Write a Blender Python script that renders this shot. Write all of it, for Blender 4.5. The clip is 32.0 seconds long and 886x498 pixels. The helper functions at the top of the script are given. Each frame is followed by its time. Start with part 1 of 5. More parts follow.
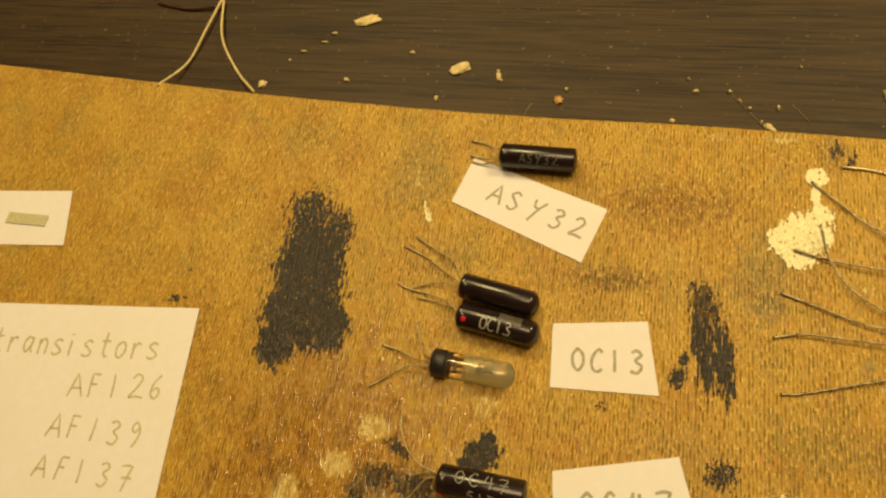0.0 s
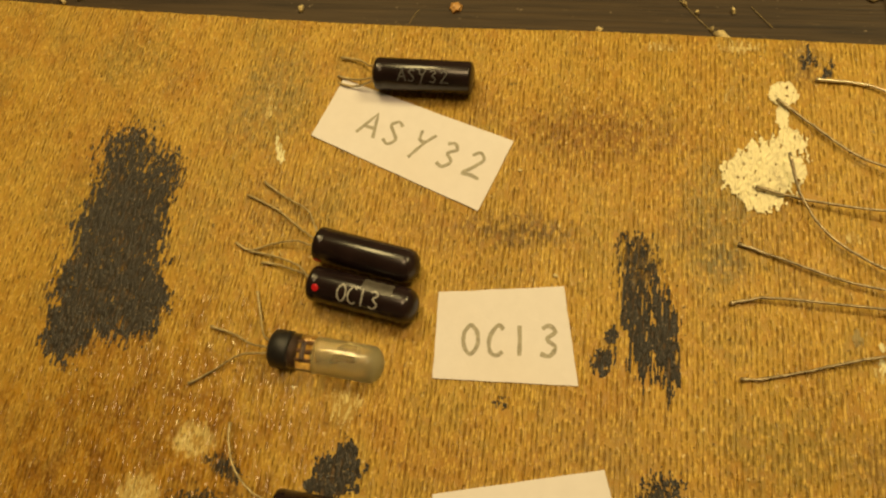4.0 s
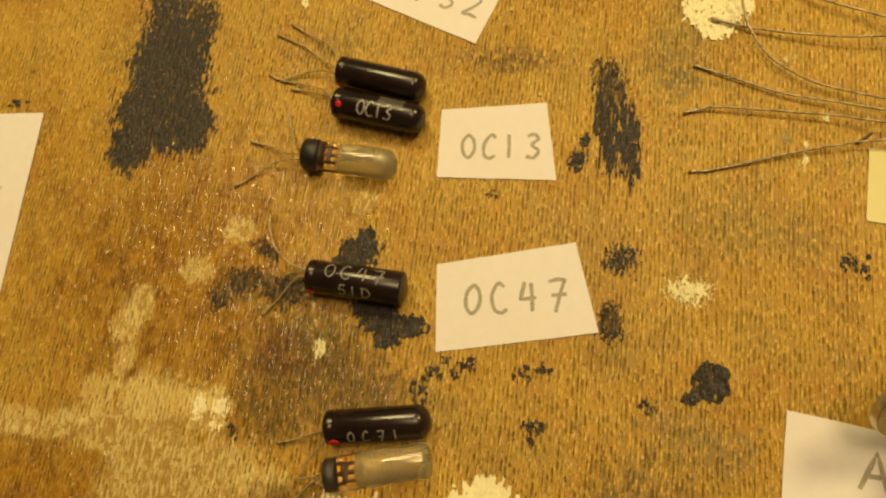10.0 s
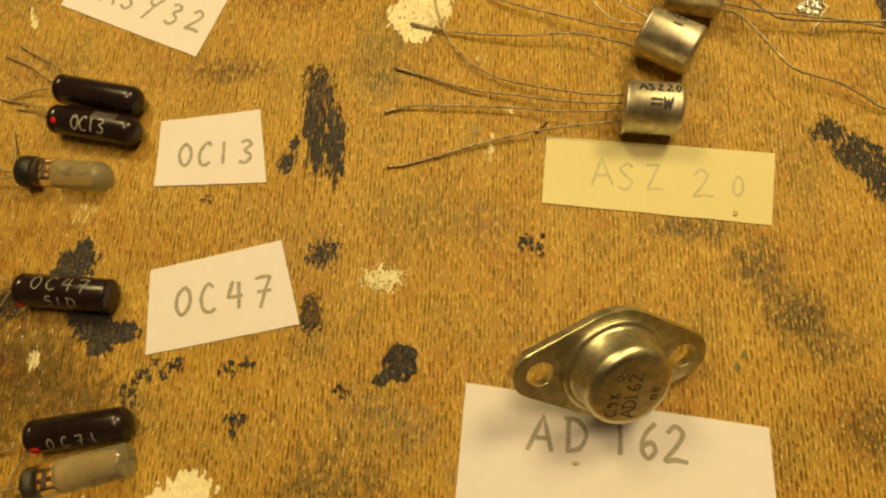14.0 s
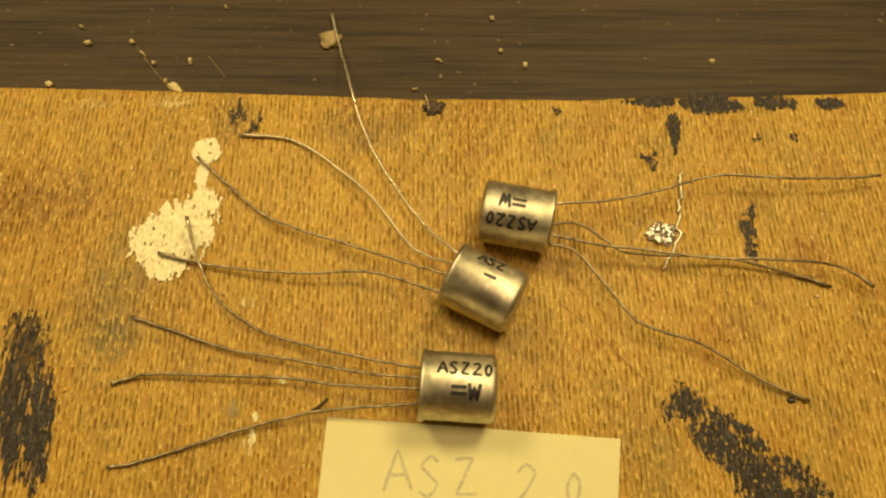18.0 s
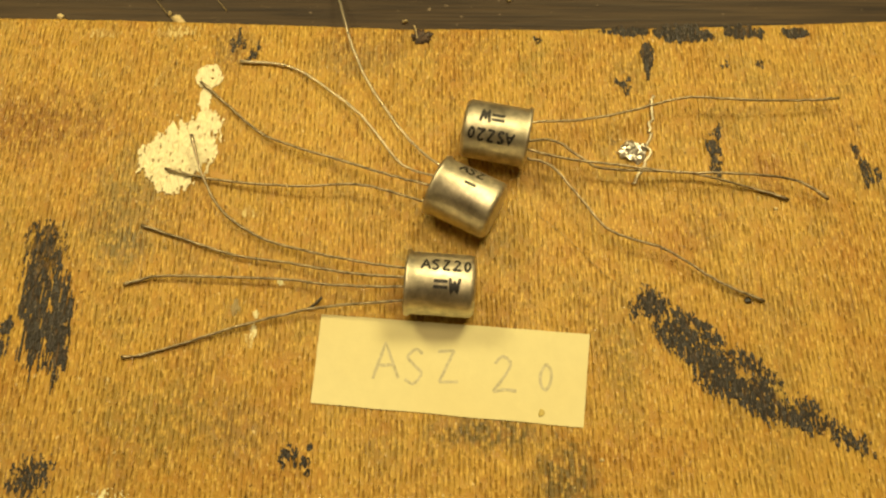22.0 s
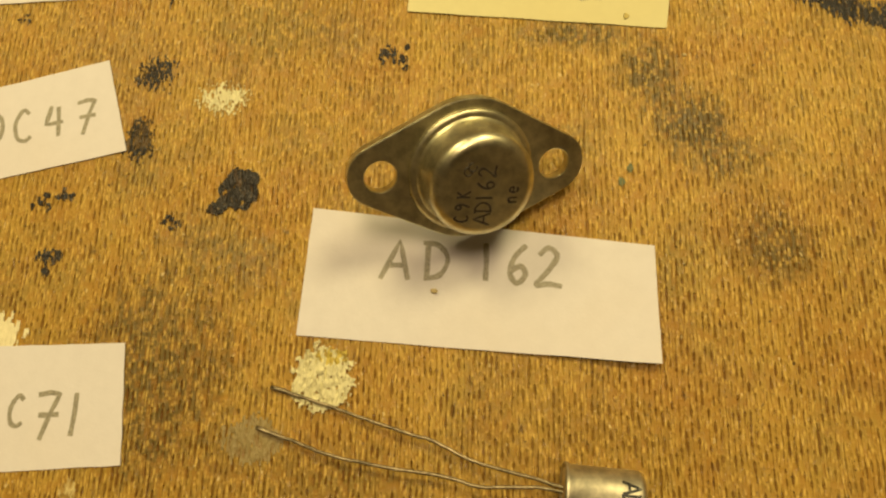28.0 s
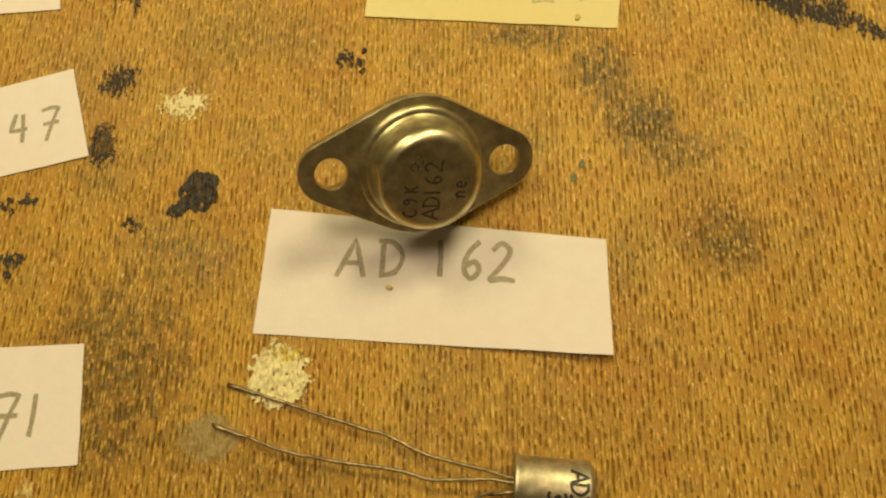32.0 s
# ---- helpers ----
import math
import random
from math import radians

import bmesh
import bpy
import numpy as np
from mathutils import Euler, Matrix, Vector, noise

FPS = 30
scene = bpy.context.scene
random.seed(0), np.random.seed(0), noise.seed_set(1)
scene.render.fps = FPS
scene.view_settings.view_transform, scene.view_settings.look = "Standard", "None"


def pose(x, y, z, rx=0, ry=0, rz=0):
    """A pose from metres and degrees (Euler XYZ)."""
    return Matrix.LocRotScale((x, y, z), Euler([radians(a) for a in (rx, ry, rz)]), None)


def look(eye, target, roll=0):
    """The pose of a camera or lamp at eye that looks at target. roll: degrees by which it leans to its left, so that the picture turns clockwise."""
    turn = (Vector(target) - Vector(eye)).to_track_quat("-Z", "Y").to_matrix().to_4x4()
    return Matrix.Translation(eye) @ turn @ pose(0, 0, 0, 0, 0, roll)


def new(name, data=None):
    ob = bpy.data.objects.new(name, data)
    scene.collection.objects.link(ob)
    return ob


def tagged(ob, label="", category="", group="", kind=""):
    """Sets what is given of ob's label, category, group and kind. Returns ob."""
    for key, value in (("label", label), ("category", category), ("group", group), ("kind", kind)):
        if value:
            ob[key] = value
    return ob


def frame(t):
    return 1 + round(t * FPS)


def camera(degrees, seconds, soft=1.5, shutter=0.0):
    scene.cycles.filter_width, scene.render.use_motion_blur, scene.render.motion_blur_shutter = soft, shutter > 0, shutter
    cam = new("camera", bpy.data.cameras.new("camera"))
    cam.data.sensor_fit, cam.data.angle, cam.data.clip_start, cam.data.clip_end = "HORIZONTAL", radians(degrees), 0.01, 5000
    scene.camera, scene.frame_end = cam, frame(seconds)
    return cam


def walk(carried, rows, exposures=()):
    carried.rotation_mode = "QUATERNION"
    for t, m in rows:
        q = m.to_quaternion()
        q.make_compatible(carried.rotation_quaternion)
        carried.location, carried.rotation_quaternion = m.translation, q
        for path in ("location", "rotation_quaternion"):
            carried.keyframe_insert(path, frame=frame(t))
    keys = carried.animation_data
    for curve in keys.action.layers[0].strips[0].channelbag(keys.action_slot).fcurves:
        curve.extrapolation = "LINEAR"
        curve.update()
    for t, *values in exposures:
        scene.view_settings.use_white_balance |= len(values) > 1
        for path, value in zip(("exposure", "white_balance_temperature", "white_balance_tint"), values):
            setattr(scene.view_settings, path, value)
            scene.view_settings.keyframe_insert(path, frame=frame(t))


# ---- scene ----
cam = camera(65.1, 32.0, soft=2.3)
# time, place in metres, turn in degrees
PATH = [
    (0.0, -0.06267, -0.08943, 0.14095, 22.59, 10.00, 9.94),
    (0.5, -0.05642, -0.08178, 0.12058, 23.60, 8.88, 9.04),
    (1.0, -0.05676, -0.07251, 0.10251, 24.34, 7.50, 8.63),
    (1.5, -0.05629, -0.07011, 0.09821, 25.73, 6.69, 8.12),
    (2.0, -0.05692, -0.06935, 0.09828, 25.03, 7.24, 7.96),
    (2.5, -0.05693, -0.07031, 0.09866, 26.08, 7.52, 7.96),
    (3.0, -0.05546, -0.07286, 0.10016, 25.86, 7.49, 7.87),
    (3.5, -0.05370, -0.07655, 0.10046, 23.70, 7.46, 7.79),
    (4.0, -0.05325, -0.07979, 0.10091, 21.38, 7.44, 7.86),
    (4.5, -0.05262, -0.08095, 0.10024, 19.53, 7.61, 7.83),
    (6.5, -0.05385, -0.09332, 0.10499, 17.99, 7.40, 7.63),
    (7.0, -0.05129, -0.09580, 0.10322, 17.77, 7.26, 7.51),
    (7.5, -0.05258, -0.09572, 0.10401, 17.21, 7.26, 7.25),
    (8.0, -0.05225, -0.09717, 0.10673, 16.83, 7.55, 7.53),
    (8.5, -0.05023, -0.10098, 0.10881, 16.78, 7.63, 7.50),
    (9.0, -0.04712, -0.10450, 0.11237, 16.45, 7.38, 7.55),
    (9.5, -0.04706, -0.10799, 0.11412, 16.50, 7.71, 8.02),
    (10.0, -0.04762, -0.10721, 0.11360, 16.59, 7.68, 8.00),
    (10.5, -0.04660, -0.10566, 0.11270, 15.33, 6.85, 7.38),
    (11.0, -0.04873, -0.11067, 0.11686, 15.09, 6.85, 7.58),
    (11.5, -0.04749, -0.11570, 0.12010, 15.12, 7.19, 7.40),
    (12.0, -0.04808, -0.12300, 0.11896, 14.61, 6.16, 7.01),
    (12.5, -0.04717, -0.12967, 0.11675, 12.85, 6.33, 7.09),
    (13.0, -0.03608, -0.12655, 0.11696, 11.64, 7.06, 6.50),
    (13.5, -0.02068, -0.11987, 0.11298, 13.95, 4.77, 4.96),
    (14.0, -0.00608, -0.10841, 0.11358, 17.54, 4.41, 3.07),
    (14.5, -0.00100, -0.09502, 0.11212, 18.54, 2.60, 1.60),
    (15.0, 0.01297, -0.08587, 0.11270, 19.22, 4.00, 1.04),
    (15.5, 0.01928, -0.07506, 0.10736, 19.03, 3.44, 0.11),
    (17.5, 0.01657, -0.06439, 0.09680, 20.54, -0.43, 0.30),
    (18.0, 0.01589, -0.06359, 0.09535, 20.99, -0.25, 0.23),
    (18.5, 0.01736, -0.06348, 0.09572, 20.91, -0.29, -0.07),
    (19.0, 0.01826, -0.06533, 0.09467, 20.34, -0.50, -0.10),
    (19.5, 0.01827, -0.06741, 0.09503, 20.33, -0.40, 0.12),
    (20.0, 0.01812, -0.06755, 0.09670, 20.17, -0.19, 0.15),
    (20.5, 0.01894, -0.06943, 0.09747, 19.84, -0.29, 0.17),
    (21.0, 0.01945, -0.07219, 0.09808, 19.69, -0.02, 0.40),
    (21.5, 0.01887, -0.07551, 0.10121, 19.55, 0.09, 0.68),
    (22.0, 0.01878, -0.07550, 0.09961, 19.12, 0.04, 0.42),
    (22.5, 0.01861, -0.07120, 0.09493, 19.43, 0.10, 0.40),
    (23.0, 0.01802, -0.06947, 0.09814, 20.32, 0.26, 0.32),
    (23.5, 0.01787, -0.06847, 0.09843, 20.22, 0.27, 0.25),
    (24.0, 0.01801, -0.07414, 0.09913, 19.74, 0.46, 0.44),
    (24.5, 0.01689, -0.08724, 0.10290, 18.77, 0.60, 0.66),
    (25.0, 0.01889, -0.10707, 0.10211, 21.21, 1.89, 1.61),
    (25.5, 0.01863, -0.11537, 0.09923, 20.20, 2.36, 1.72),
    (26.0, 0.01646, -0.12191, 0.09765, 18.37, 3.11, 1.89),
    (26.5, 0.01673, -0.12651, 0.09668, 16.74, 2.63, 1.65),
    (28.5, 0.01254, -0.12547, 0.08876, 15.10, 3.80, 1.95),
    (29.0, 0.01341, -0.12607, 0.08674, 14.85, 3.42, 1.84),
    (29.5, 0.01308, -0.12825, 0.08898, 13.82, 4.11, 1.95),
    (30.0, 0.01314, -0.12698, 0.09071, 15.05, 4.35, 1.96),
    (30.5, 0.01498, -0.12548, 0.08777, 16.06, 3.77, 1.43),
    (31.0, 0.01573, -0.12576, 0.08855, 15.65, 3.82, 1.40),
    (31.5, 0.01660, -0.12734, 0.09148, 16.42, 4.23, 1.31),
    (32.0, 0.01963, -0.12881, 0.09133, 16.70, 3.94, 1.10),
]
walk(cam, [(t, pose(x, y, z, rx, ry, rz)) for t, x, y, z, rx, ry, rz in PATH],
     exposures=((0.0, -0.48, 7200, 10), (1.0, -0.68, 7400, 11), (4.5, -0.66, 7400, 11), (9.0, -0.56, 7300, 10), (14.0, -0.56, 7500, 11), (19.0, -0.49, 6900, 9), (24.0, -0.30, 6500, 8), (29.0, -0.52, 6600, 8), (32.0, -0.52, 6600, 8)))

# ---- light: two lamps over the bench, a dim added overhead fill in a closed room ----
world = bpy.data.worlds.new("room_dark")
scene.world = world
world.use_nodes = True
world.node_tree.nodes["Background"].inputs[0].default_value = (1.0, 0.75, 0.45, 1)
world.node_tree.nodes["Background"].inputs[1].default_value = 0.02


def area_lamp(name, eye, target, size, watts, colour):
    d = bpy.data.lights.new(name, "AREA")
    d.shape, d.size, d.energy, d.color = "DISK", size, watts, colour
    ob = new(name, d)
    ob.matrix_world = look(eye, target)
    return ob


WARM = (1.0, 0.81, 0.385)
area_lamp("bench_lamp_light", (0.165, 0.15, 0.37), (-0.02, -0.09, 0), 0.13, 1.60, WARM)
area_lamp("second_lamp_light", (-0.20, 0.16, 0.37), (-0.06, -0.09, 0), 0.13, 1.40, WARM)
# unseen source, added to lift the shadows
area_lamp("overhead_fill_light", (0.05, 0.10, 1.60), (0, 0.0, 0), 0.6, 16.0, (1.0, 0.74, 0.42))

# ---- materials ----


class Nodes:
    """A short way to write node trees."""

    def __init__(self, name):
        self.m = bpy.data.materials.new(name)
        self.m.use_nodes = True
        self.t = self.m.node_tree
        self.b = self.t.nodes["Principled BSDF"]
        co = self.t.nodes.new("ShaderNodeTexCoord")
        self.co = co.outputs["Object"]

    def link(self, a, b):
        self.t.links.new(a, b)

    def node(self, kind, **settings):
        n = self.t.nodes.new("ShaderNode" + kind)
        for k, v in settings.items():
            n.inputs[k].default_value = v
        return n

    def scaled(self, sx, sy, sz, src=None):
        n = self.node("Mapping")
        n.inputs["Scale"].default_value = (sx, sy, sz)
        self.link(src or self.co, n.inputs["Vector"])
        return n.outputs["Vector"]

    def turned(self, degrees):
        """Coordinates for short slanting scratches."""
        n = self.node("Mapping")
        n.inputs["Rotation"].default_value = (0, 0, math.radians(degrees))
        n.inputs["Scale"].default_value = (180, 1300, 400)
        self.link(self.co, n.inputs["Vector"])
        return n.outputs["Vector"]

    def noise(self, vec, scale=1.0, detail=3.0, rough=0.55, distort=0.0):
        n = self.node("TexNoise", Scale=scale, Detail=detail, Roughness=rough, Distortion=distort)
        self.link(vec, n.inputs["Vector"])
        return n.outputs["Fac"]

    def ramp(self, fac, a, b, lo=0.0, hi=1.0):
        n = self.node("MapRange")
        n.inputs["From Min"].default_value, n.inputs["From Max"].default_value = a, b
        n.inputs["To Min"].default_value, n.inputs["To Max"].default_value = lo, hi
        self.link(fac, n.inputs["Value"])
        return n.outputs["Result"]

    def math(self, op, a, b=None):
        n = self.t.nodes.new("ShaderNodeMath")
        n.operation = op
        for i, v in enumerate((a, b)):
            if v is None:
                continue
            if isinstance(v, (int, float)):
                n.inputs[i].default_value = v
            else:
                self.link(v, n.inputs[i])
        return n.outputs[0]

    def mix(self, fac, a, b):
        n = self.t.nodes.new("ShaderNodeMix")
        n.data_type = "RGBA"
        for i, v in ((0, fac), (6, a), (7, b)):
            if isinstance(v, tuple):
                n.inputs[i].default_value = (*v, 1)
            elif isinstance(v, (int, float)):
                n.inputs[i].default_value = v
            else:
                self.link(v, n.inputs[i])
        return n.outputs[2]

    def bump(self, height, strength, dist=0.0002):
        n = self.node("Bump", Strength=strength, Distance=dist)
        self.link(height, n.inputs["Height"])
        self.link(n.outputs["Normal"], self.b.inputs["Normal"])

    def colour(self, c):
        if isinstance(c, tuple):
            self.b.inputs["Base Color"].default_value = (*c, 1)
        else:
            self.link(c, self.b.inputs["Base Color"])

    def set(self, **kw):
        for k, v in kw.items():
            self.b.inputs[k.replace("_", " ")].default_value = v
        return self


def board_material():
    n = Nodes("worn_wood_board")

    # fibres along y in rows 0.7 mm apart; the gaps between the rows open and close along their length
    sep = n.node("SeparateXYZ")
    n.link(n.co, sep.inputs[0])
    sway = n.math("MULTIPLY", n.math("SUBTRACT", n.noise(n.scaled(130, 70, 100), 1.0, 3, 0.6), 0.5), 0.0012)
    lean = n.math("ADD", n.math("ADD", sep.outputs["X"], sway), n.math("MULTIPLY", sep.outputs["Y"], 0.01))

    def rows(pitch, along, shut, wide):
        """How far a point lies in a gap between two rows, and a tone that changes along each row."""
        u = n.math("MULTIPLY", lean, 1.0 / pitch)
        near = n.math("FLOOR", n.math("ADD", u, 0.5))
        out = []
        for row in (near, n.math("FLOOR", u)):
            v = n.node("CombineXYZ")
            n.link(n.math("MULTIPLY", row, 3.73), v.inputs["X"])
            n.link(n.math("MULTIPLY", sep.outputs["Y"], along), v.inputs["Y"])
            out.append(n.noise(v.outputs[0], 1.0, 2, 0.55))
        reach = n.ramp(out[0], shut, shut + 0.20, -0.12, wide)
        off = n.math("SUBTRACT", reach, n.math("ABSOLUTE", n.math("SUBTRACT", u, near)))
        return n.ramp(off, -0.11, 0.15), out[1]

    fine = n.noise(n.scaled(4200, 420, 900), 1.0, 2, 0.6, 0.2)
    cut, tone = rows(0.00072, 520.0, 0.43, 0.23)
    cut2, tone2 = rows(0.00043, 760.0, 0.45, 0.26)
    big = n.noise(n.scaled(38, 30, 40), 1.0, 4, 0.6)
    mid = n.noise(n.scaled(140, 70, 100), 1.0, 4, 0.6)
    light = n.mix(n.ramp(big, 0.35, 0.65), (0.42, 0.256, 0.040), (0.515, 0.335, 0.066))
    light = n.mix(n.ramp(mid, 0.42, 0.66, 0.0, 0.6), light, (0.36, 0.19, 0.028))
    grime = n.noise(n.scaled(125, 75, 90), 1.0, 5, 0.68)
    c = n.mix(n.ramp(grime, 0.48, 0.70, 0, 0.55), light, (0.21, 0.145, 0.042))
    olive = n.noise(n.scaled(85, 62, 70), 1.0, 4, 0.62)
    c = n.mix(n.ramp(olive, 0.50, 0.68, 0, 0.6), c, (0.25, 0.19, 0.05))
    rust = n.noise(n.scaled(70, 90, 110), 1.0, 4, 0.62)
    c = n.mix(n.ramp(rust, 0.50, 0.68, 0, 0.5), c, (0.35, 0.155, 0.025))
    dirt = n.noise(n.scaled(430, 330, 400), 1.0, 3, 0.6)
    c = n.mix(n.ramp(dirt, 0.66, 0.73, 0, 0.75), c, (0.085, 0.06, 0.025))

    def blot(x, y, rx, ry, grain=90.0, hard=0.35, strength=1.0, ragged=2.3):
        """A soft spot: centre and half-size in mm, and how fine its edge breaks up."""
        m = n.node("Mapping")
        m.inputs["Location"].default_value = (-x / rx, -y / ry, 0)
        m.inputs["Scale"].default_value = (1000 / rx, 1000 / ry, 0)
        n.link(n.co, m.inputs["Vector"])
        ln = n.t.nodes.new("ShaderNodeVectorMath")
        ln.operation = "LENGTH"
        n.link(m.outputs["Vector"], ln.inputs[0])
        g = n.noise(n.scaled(grain * 2.2, grain, grain), 1.0, 4, 0.65)
        d = n.math("ADD", ln.outputs["Value"], n.math("MULTIPLY", n.math("SUBTRACT", g, 0.5), ragged))
        return n.ramp(d, 1.0, hard, 0.0, strength)

    def stain(c, x, y, rx, ry, col, strength, grain=90.0, hard=0.35, ragged=2.3):
        return n.mix(blot(x, y, rx, ry, grain, hard, strength, ragged), c, col)

    lacquer = n.math("MAXIMUM", blot(-114, -84, 36, 34, 160), blot(-130, -128, 30, 18, 160))
    amber = n.mix(n.ramp(n.noise(n.scaled(330, 200, 300), 1.0, 4, 0.6), 0.4, 0.62), (0.165, 0.064, 0.004), (0.36, 0.174, 0.013))
    c = n.mix(n.math("MULTIPLY", lacquer, 0.85), c, amber)                   # orange lacquer
    crust = n.noise(n.scaled(420, 260, 400), 1.0, 4, 0.62)
    c = n.mix(n.math("MULTIPLY", n.ramp(crust, 0.56, 0.70, 0, 0.32), n.ramp(lacquer, 0.1, 0.7)), c, (0.62, 0.43, 0.11))
    smut = n.math("MAXIMUM", blot(-87, -98, 16, 11, 240), blot(-77, -101, 9, 6, 300))   # grime that fills the grain
    smut = n.math("MAXIMUM", smut, blot(-92, -107, 9, 6, 300))
    grease = blot(-86, -120.5, 9, 4.6, 240)                                  # round the leads
    c = n.mix(n.math("MULTIPLY", smut, 0.92), c, (0.11, 0.078, 0.015))
    c = stain(c, -93, -97, 6, 6.5, (0.085, 0.030, 0.012), 0.75, 420)            # dark red lacquer rests
    c = stain(c, -82, -100, 7, 5, (0.10, 0.062, 0.024), 0.6, 420)
    c = stain(c, -87, -91, 8, 3, (0.115, 0.092, 0.025), 0.7, 420)
    c = stain(c, -94, -85, 7, 3.4, (0.055, 0.045, 0.026), 0.85, 520)
    c = stain(c, -103, -86.5, 5, 3.4, (0.055, 0.045, 0.026), 0.8, 520)
    c = stain(c, -107, -16, 9, 13, (0.20, 0.165, 0.06), 0.7, 300)            # green grey
    c = stain(c, -100, -38, 8, 9, (0.22, 0.15, 0.05), 0.6, 380)
    c = stain(c, -50, -20, 17, 7.5, (0.21, 0.098, 0.015), 0.85, 330)             # burnt brown
    c = stain(c, -60, -38, 12, 3.8, (0.115, 0.07, 0.02), 0.85, 360)
    c = stain(c, -31, -34, 8, 14, (0.21, 0.17, 0.06), 0.65, 330)
    c = stain(c, -29, -41, 4, 4, (0.12, 0.11, 0.06), 0.55, 420)
    c = stain(c, -44, -74, 15, 12, (0.30, 0.20, 0.07), 0.5, 300)
    c = stain(c, -33, -118, 8, 16, (0.17, 0.14, 0.065), 0.7, 300)
    c = stain(c, -30, -126, 5, 9, (0.11, 0.07, 0.03), 0.6, 380)
    c = stain(c, -29, -100, 7, 5, (0.20, 0.15, 0.06), 0.55, 380)
    c = stain(c, -10, -68, 7, 6, (0.26, 0.17, 0.055), 0.65, 330)
    c = stain(c, 25, -68, 11, 3.4, (0.115, 0.09, 0.03), 0.9, 420, 0.35, 1.7)              # dark grey trail beside the power transistor
    c = stain(c, 35.5, -74.5, 5.5, 7, (0.12, 0.092, 0.03), 0.92, 420, 0.4, 1.6)
    c = stain(c, 41, -82, 7, 6.5, (0.095, 0.075, 0.026), 0.95, 420, 0.45, 1.4)
    c = stain(c, 45, -87, 7, 4, (0.13, 0.10, 0.035), 0.8, 420)
    c = stain(c, 50.5, -99.0, 7.5, 7.5, (0.19, 0.115, 0.024), 0.94, 360, 0.4, 1.3)
    c = stain(c, 51.5, -100.5, 5.5, 5.0, (0.135, 0.10, 0.028), 0.8, 420, 0.3, 1.8)
    c = stain(c, -20, -103, 6, 5, (0.17, 0.15, 0.07), 0.6, 380)
    c = stain(c, 4, -7, 9, 5, (0.24, 0.17, 0.06), 0.6, 330)
    c = stain(c, -17, -5, 4, 5, (0.14, 0.10, 0.05), 0.6, 420)
    c = stain(c, 70, -28, 4, 5, (0.27, 0.13, 0.03), 0.6, 330)
    c = stain(c, -78, -103, 15, 7, (0.13, 0.088, 0.02), 0.8, 300)             # brown grime
    c = stain(c, -94, -104, 9, 6, (0.15, 0.095, 0.018), 0.7, 300)
    # next three: near-side grime, painted deeper to carry the picture's dimmer bottom too
    c = stain(c, -31, -119, 15, 16, (0.14, 0.10, 0.026), 0.85, 300)
    c = stain(c, -8, -132, 22, 8, (0.22, 0.15, 0.032), 0.6, 260)
    c = stain(c, 22, -127, 22, 8, (0.24, 0.155, 0.030), 0.5, 260)
    c = stain(c, -21, -66, 12, 8, (0.22, 0.165, 0.04), 0.6, 300)
    # dull whitish wash
    for x, y, rx, ry, k in ((-138, -113.5, 16, 2.6, 0.75), (-118, -113, 13, 4, 0.85), (-112, -119, 9, 7, 0.75), (-99, -117, 10, 5.5, 0.8), (-107, -126, 9, 7, 0.7),
                            (-109, -136, 11, 7, 0.55), (-126, -142, 9, 7, 0.8), (-121.5, -92.5, 2.2, 5, 0.75), (-92, -117.5, 6, 3, 0.65), (-116, -106, 4, 4, 0.5)):
        c = stain(c, x, y, rx * 1.1, ry * 1.1, (0.67, 0.55, 0.235), k, 230, 0.55)
    c = n.mix(n.math("MULTIPLY", grease, 0.92), c, (0.13, 0.092, 0.02))
    c = stain(c, -80, -125, 9, 4, (0.19, 0.13, 0.028), 0.75, 240)
    for x, y, rx, ry, k in ((-105.3, -75.5, 3.2, 2.2, 0.75), (-111.3, -83.8, 3.2, 2.4, 0.6), (-120, -91, 1.8, 3.4, 0.8), (-123, -95.5, 1.8, 3.0, 0.7),
                            (-121, -101, 2.2, 3.0, 0.6), (-124, -107, 4, 3.0, 0.6), (-112, -107, 9, 4, 0.7), (-103.5, -107, 4, 3, 0.85)):
        c = stain(c, x, y, rx * 1.15, ry * 1.25, (0.72, 0.59, 0.25), k, 420, 0.6)
    # the gaps show more where the board is worn, and darken nearer for the light's falloff; the lacquer half fills them
    calm = n.ramp(n.noise(n.scaled(32, 26, 30), 1.0, 3, 0.6), 0.38, 0.62, 0.55, 0.95)
    bare = n.ramp(lacquer, 0.0, 0.5, 1.0, 0.55)
    worn = n.math("MAXIMUM", n.ramp(sep.outputs["X"], -0.06, 0.02, 1.0, 0.80), n.ramp(sep.outputs["Y"], -0.07, -0.118, 0.80, 1.75))
    calm = n.math("MULTIPLY", n.math("MULTIPLY", calm, worn), bare)
    c = n.mix(n.math("MULTIPLY", n.ramp(tone, 0.52, 0.34, 0, 0.50), bare), c, (0.36, 0.17, 0.022))
    open_grain = n.math("MULTIPLY", bare, n.ramp(n.math("MAXIMUM", smut, grease), 0.0, 0.8, 1.0, 0.3))
    # pale ridges: the light their tops catch is put into the colour
    c = n.mix(n.math("MULTIPLY", n.ramp(tone2, 0.50, 0.66, 0, 0.55), open_grain), c, (0.80, 0.545, 0.135))
    c = n.mix(n.math("MULTIPLY", cut2, n.math("MULTIPLY", calm, 0.40)), c, (0.22, 0.092, 0.011))
    c = n.mix(n.math("MULTIPLY", cut, n.math("MULTIPLY", calm, 0.64)), c, (0.175, 0.072, 0.009))
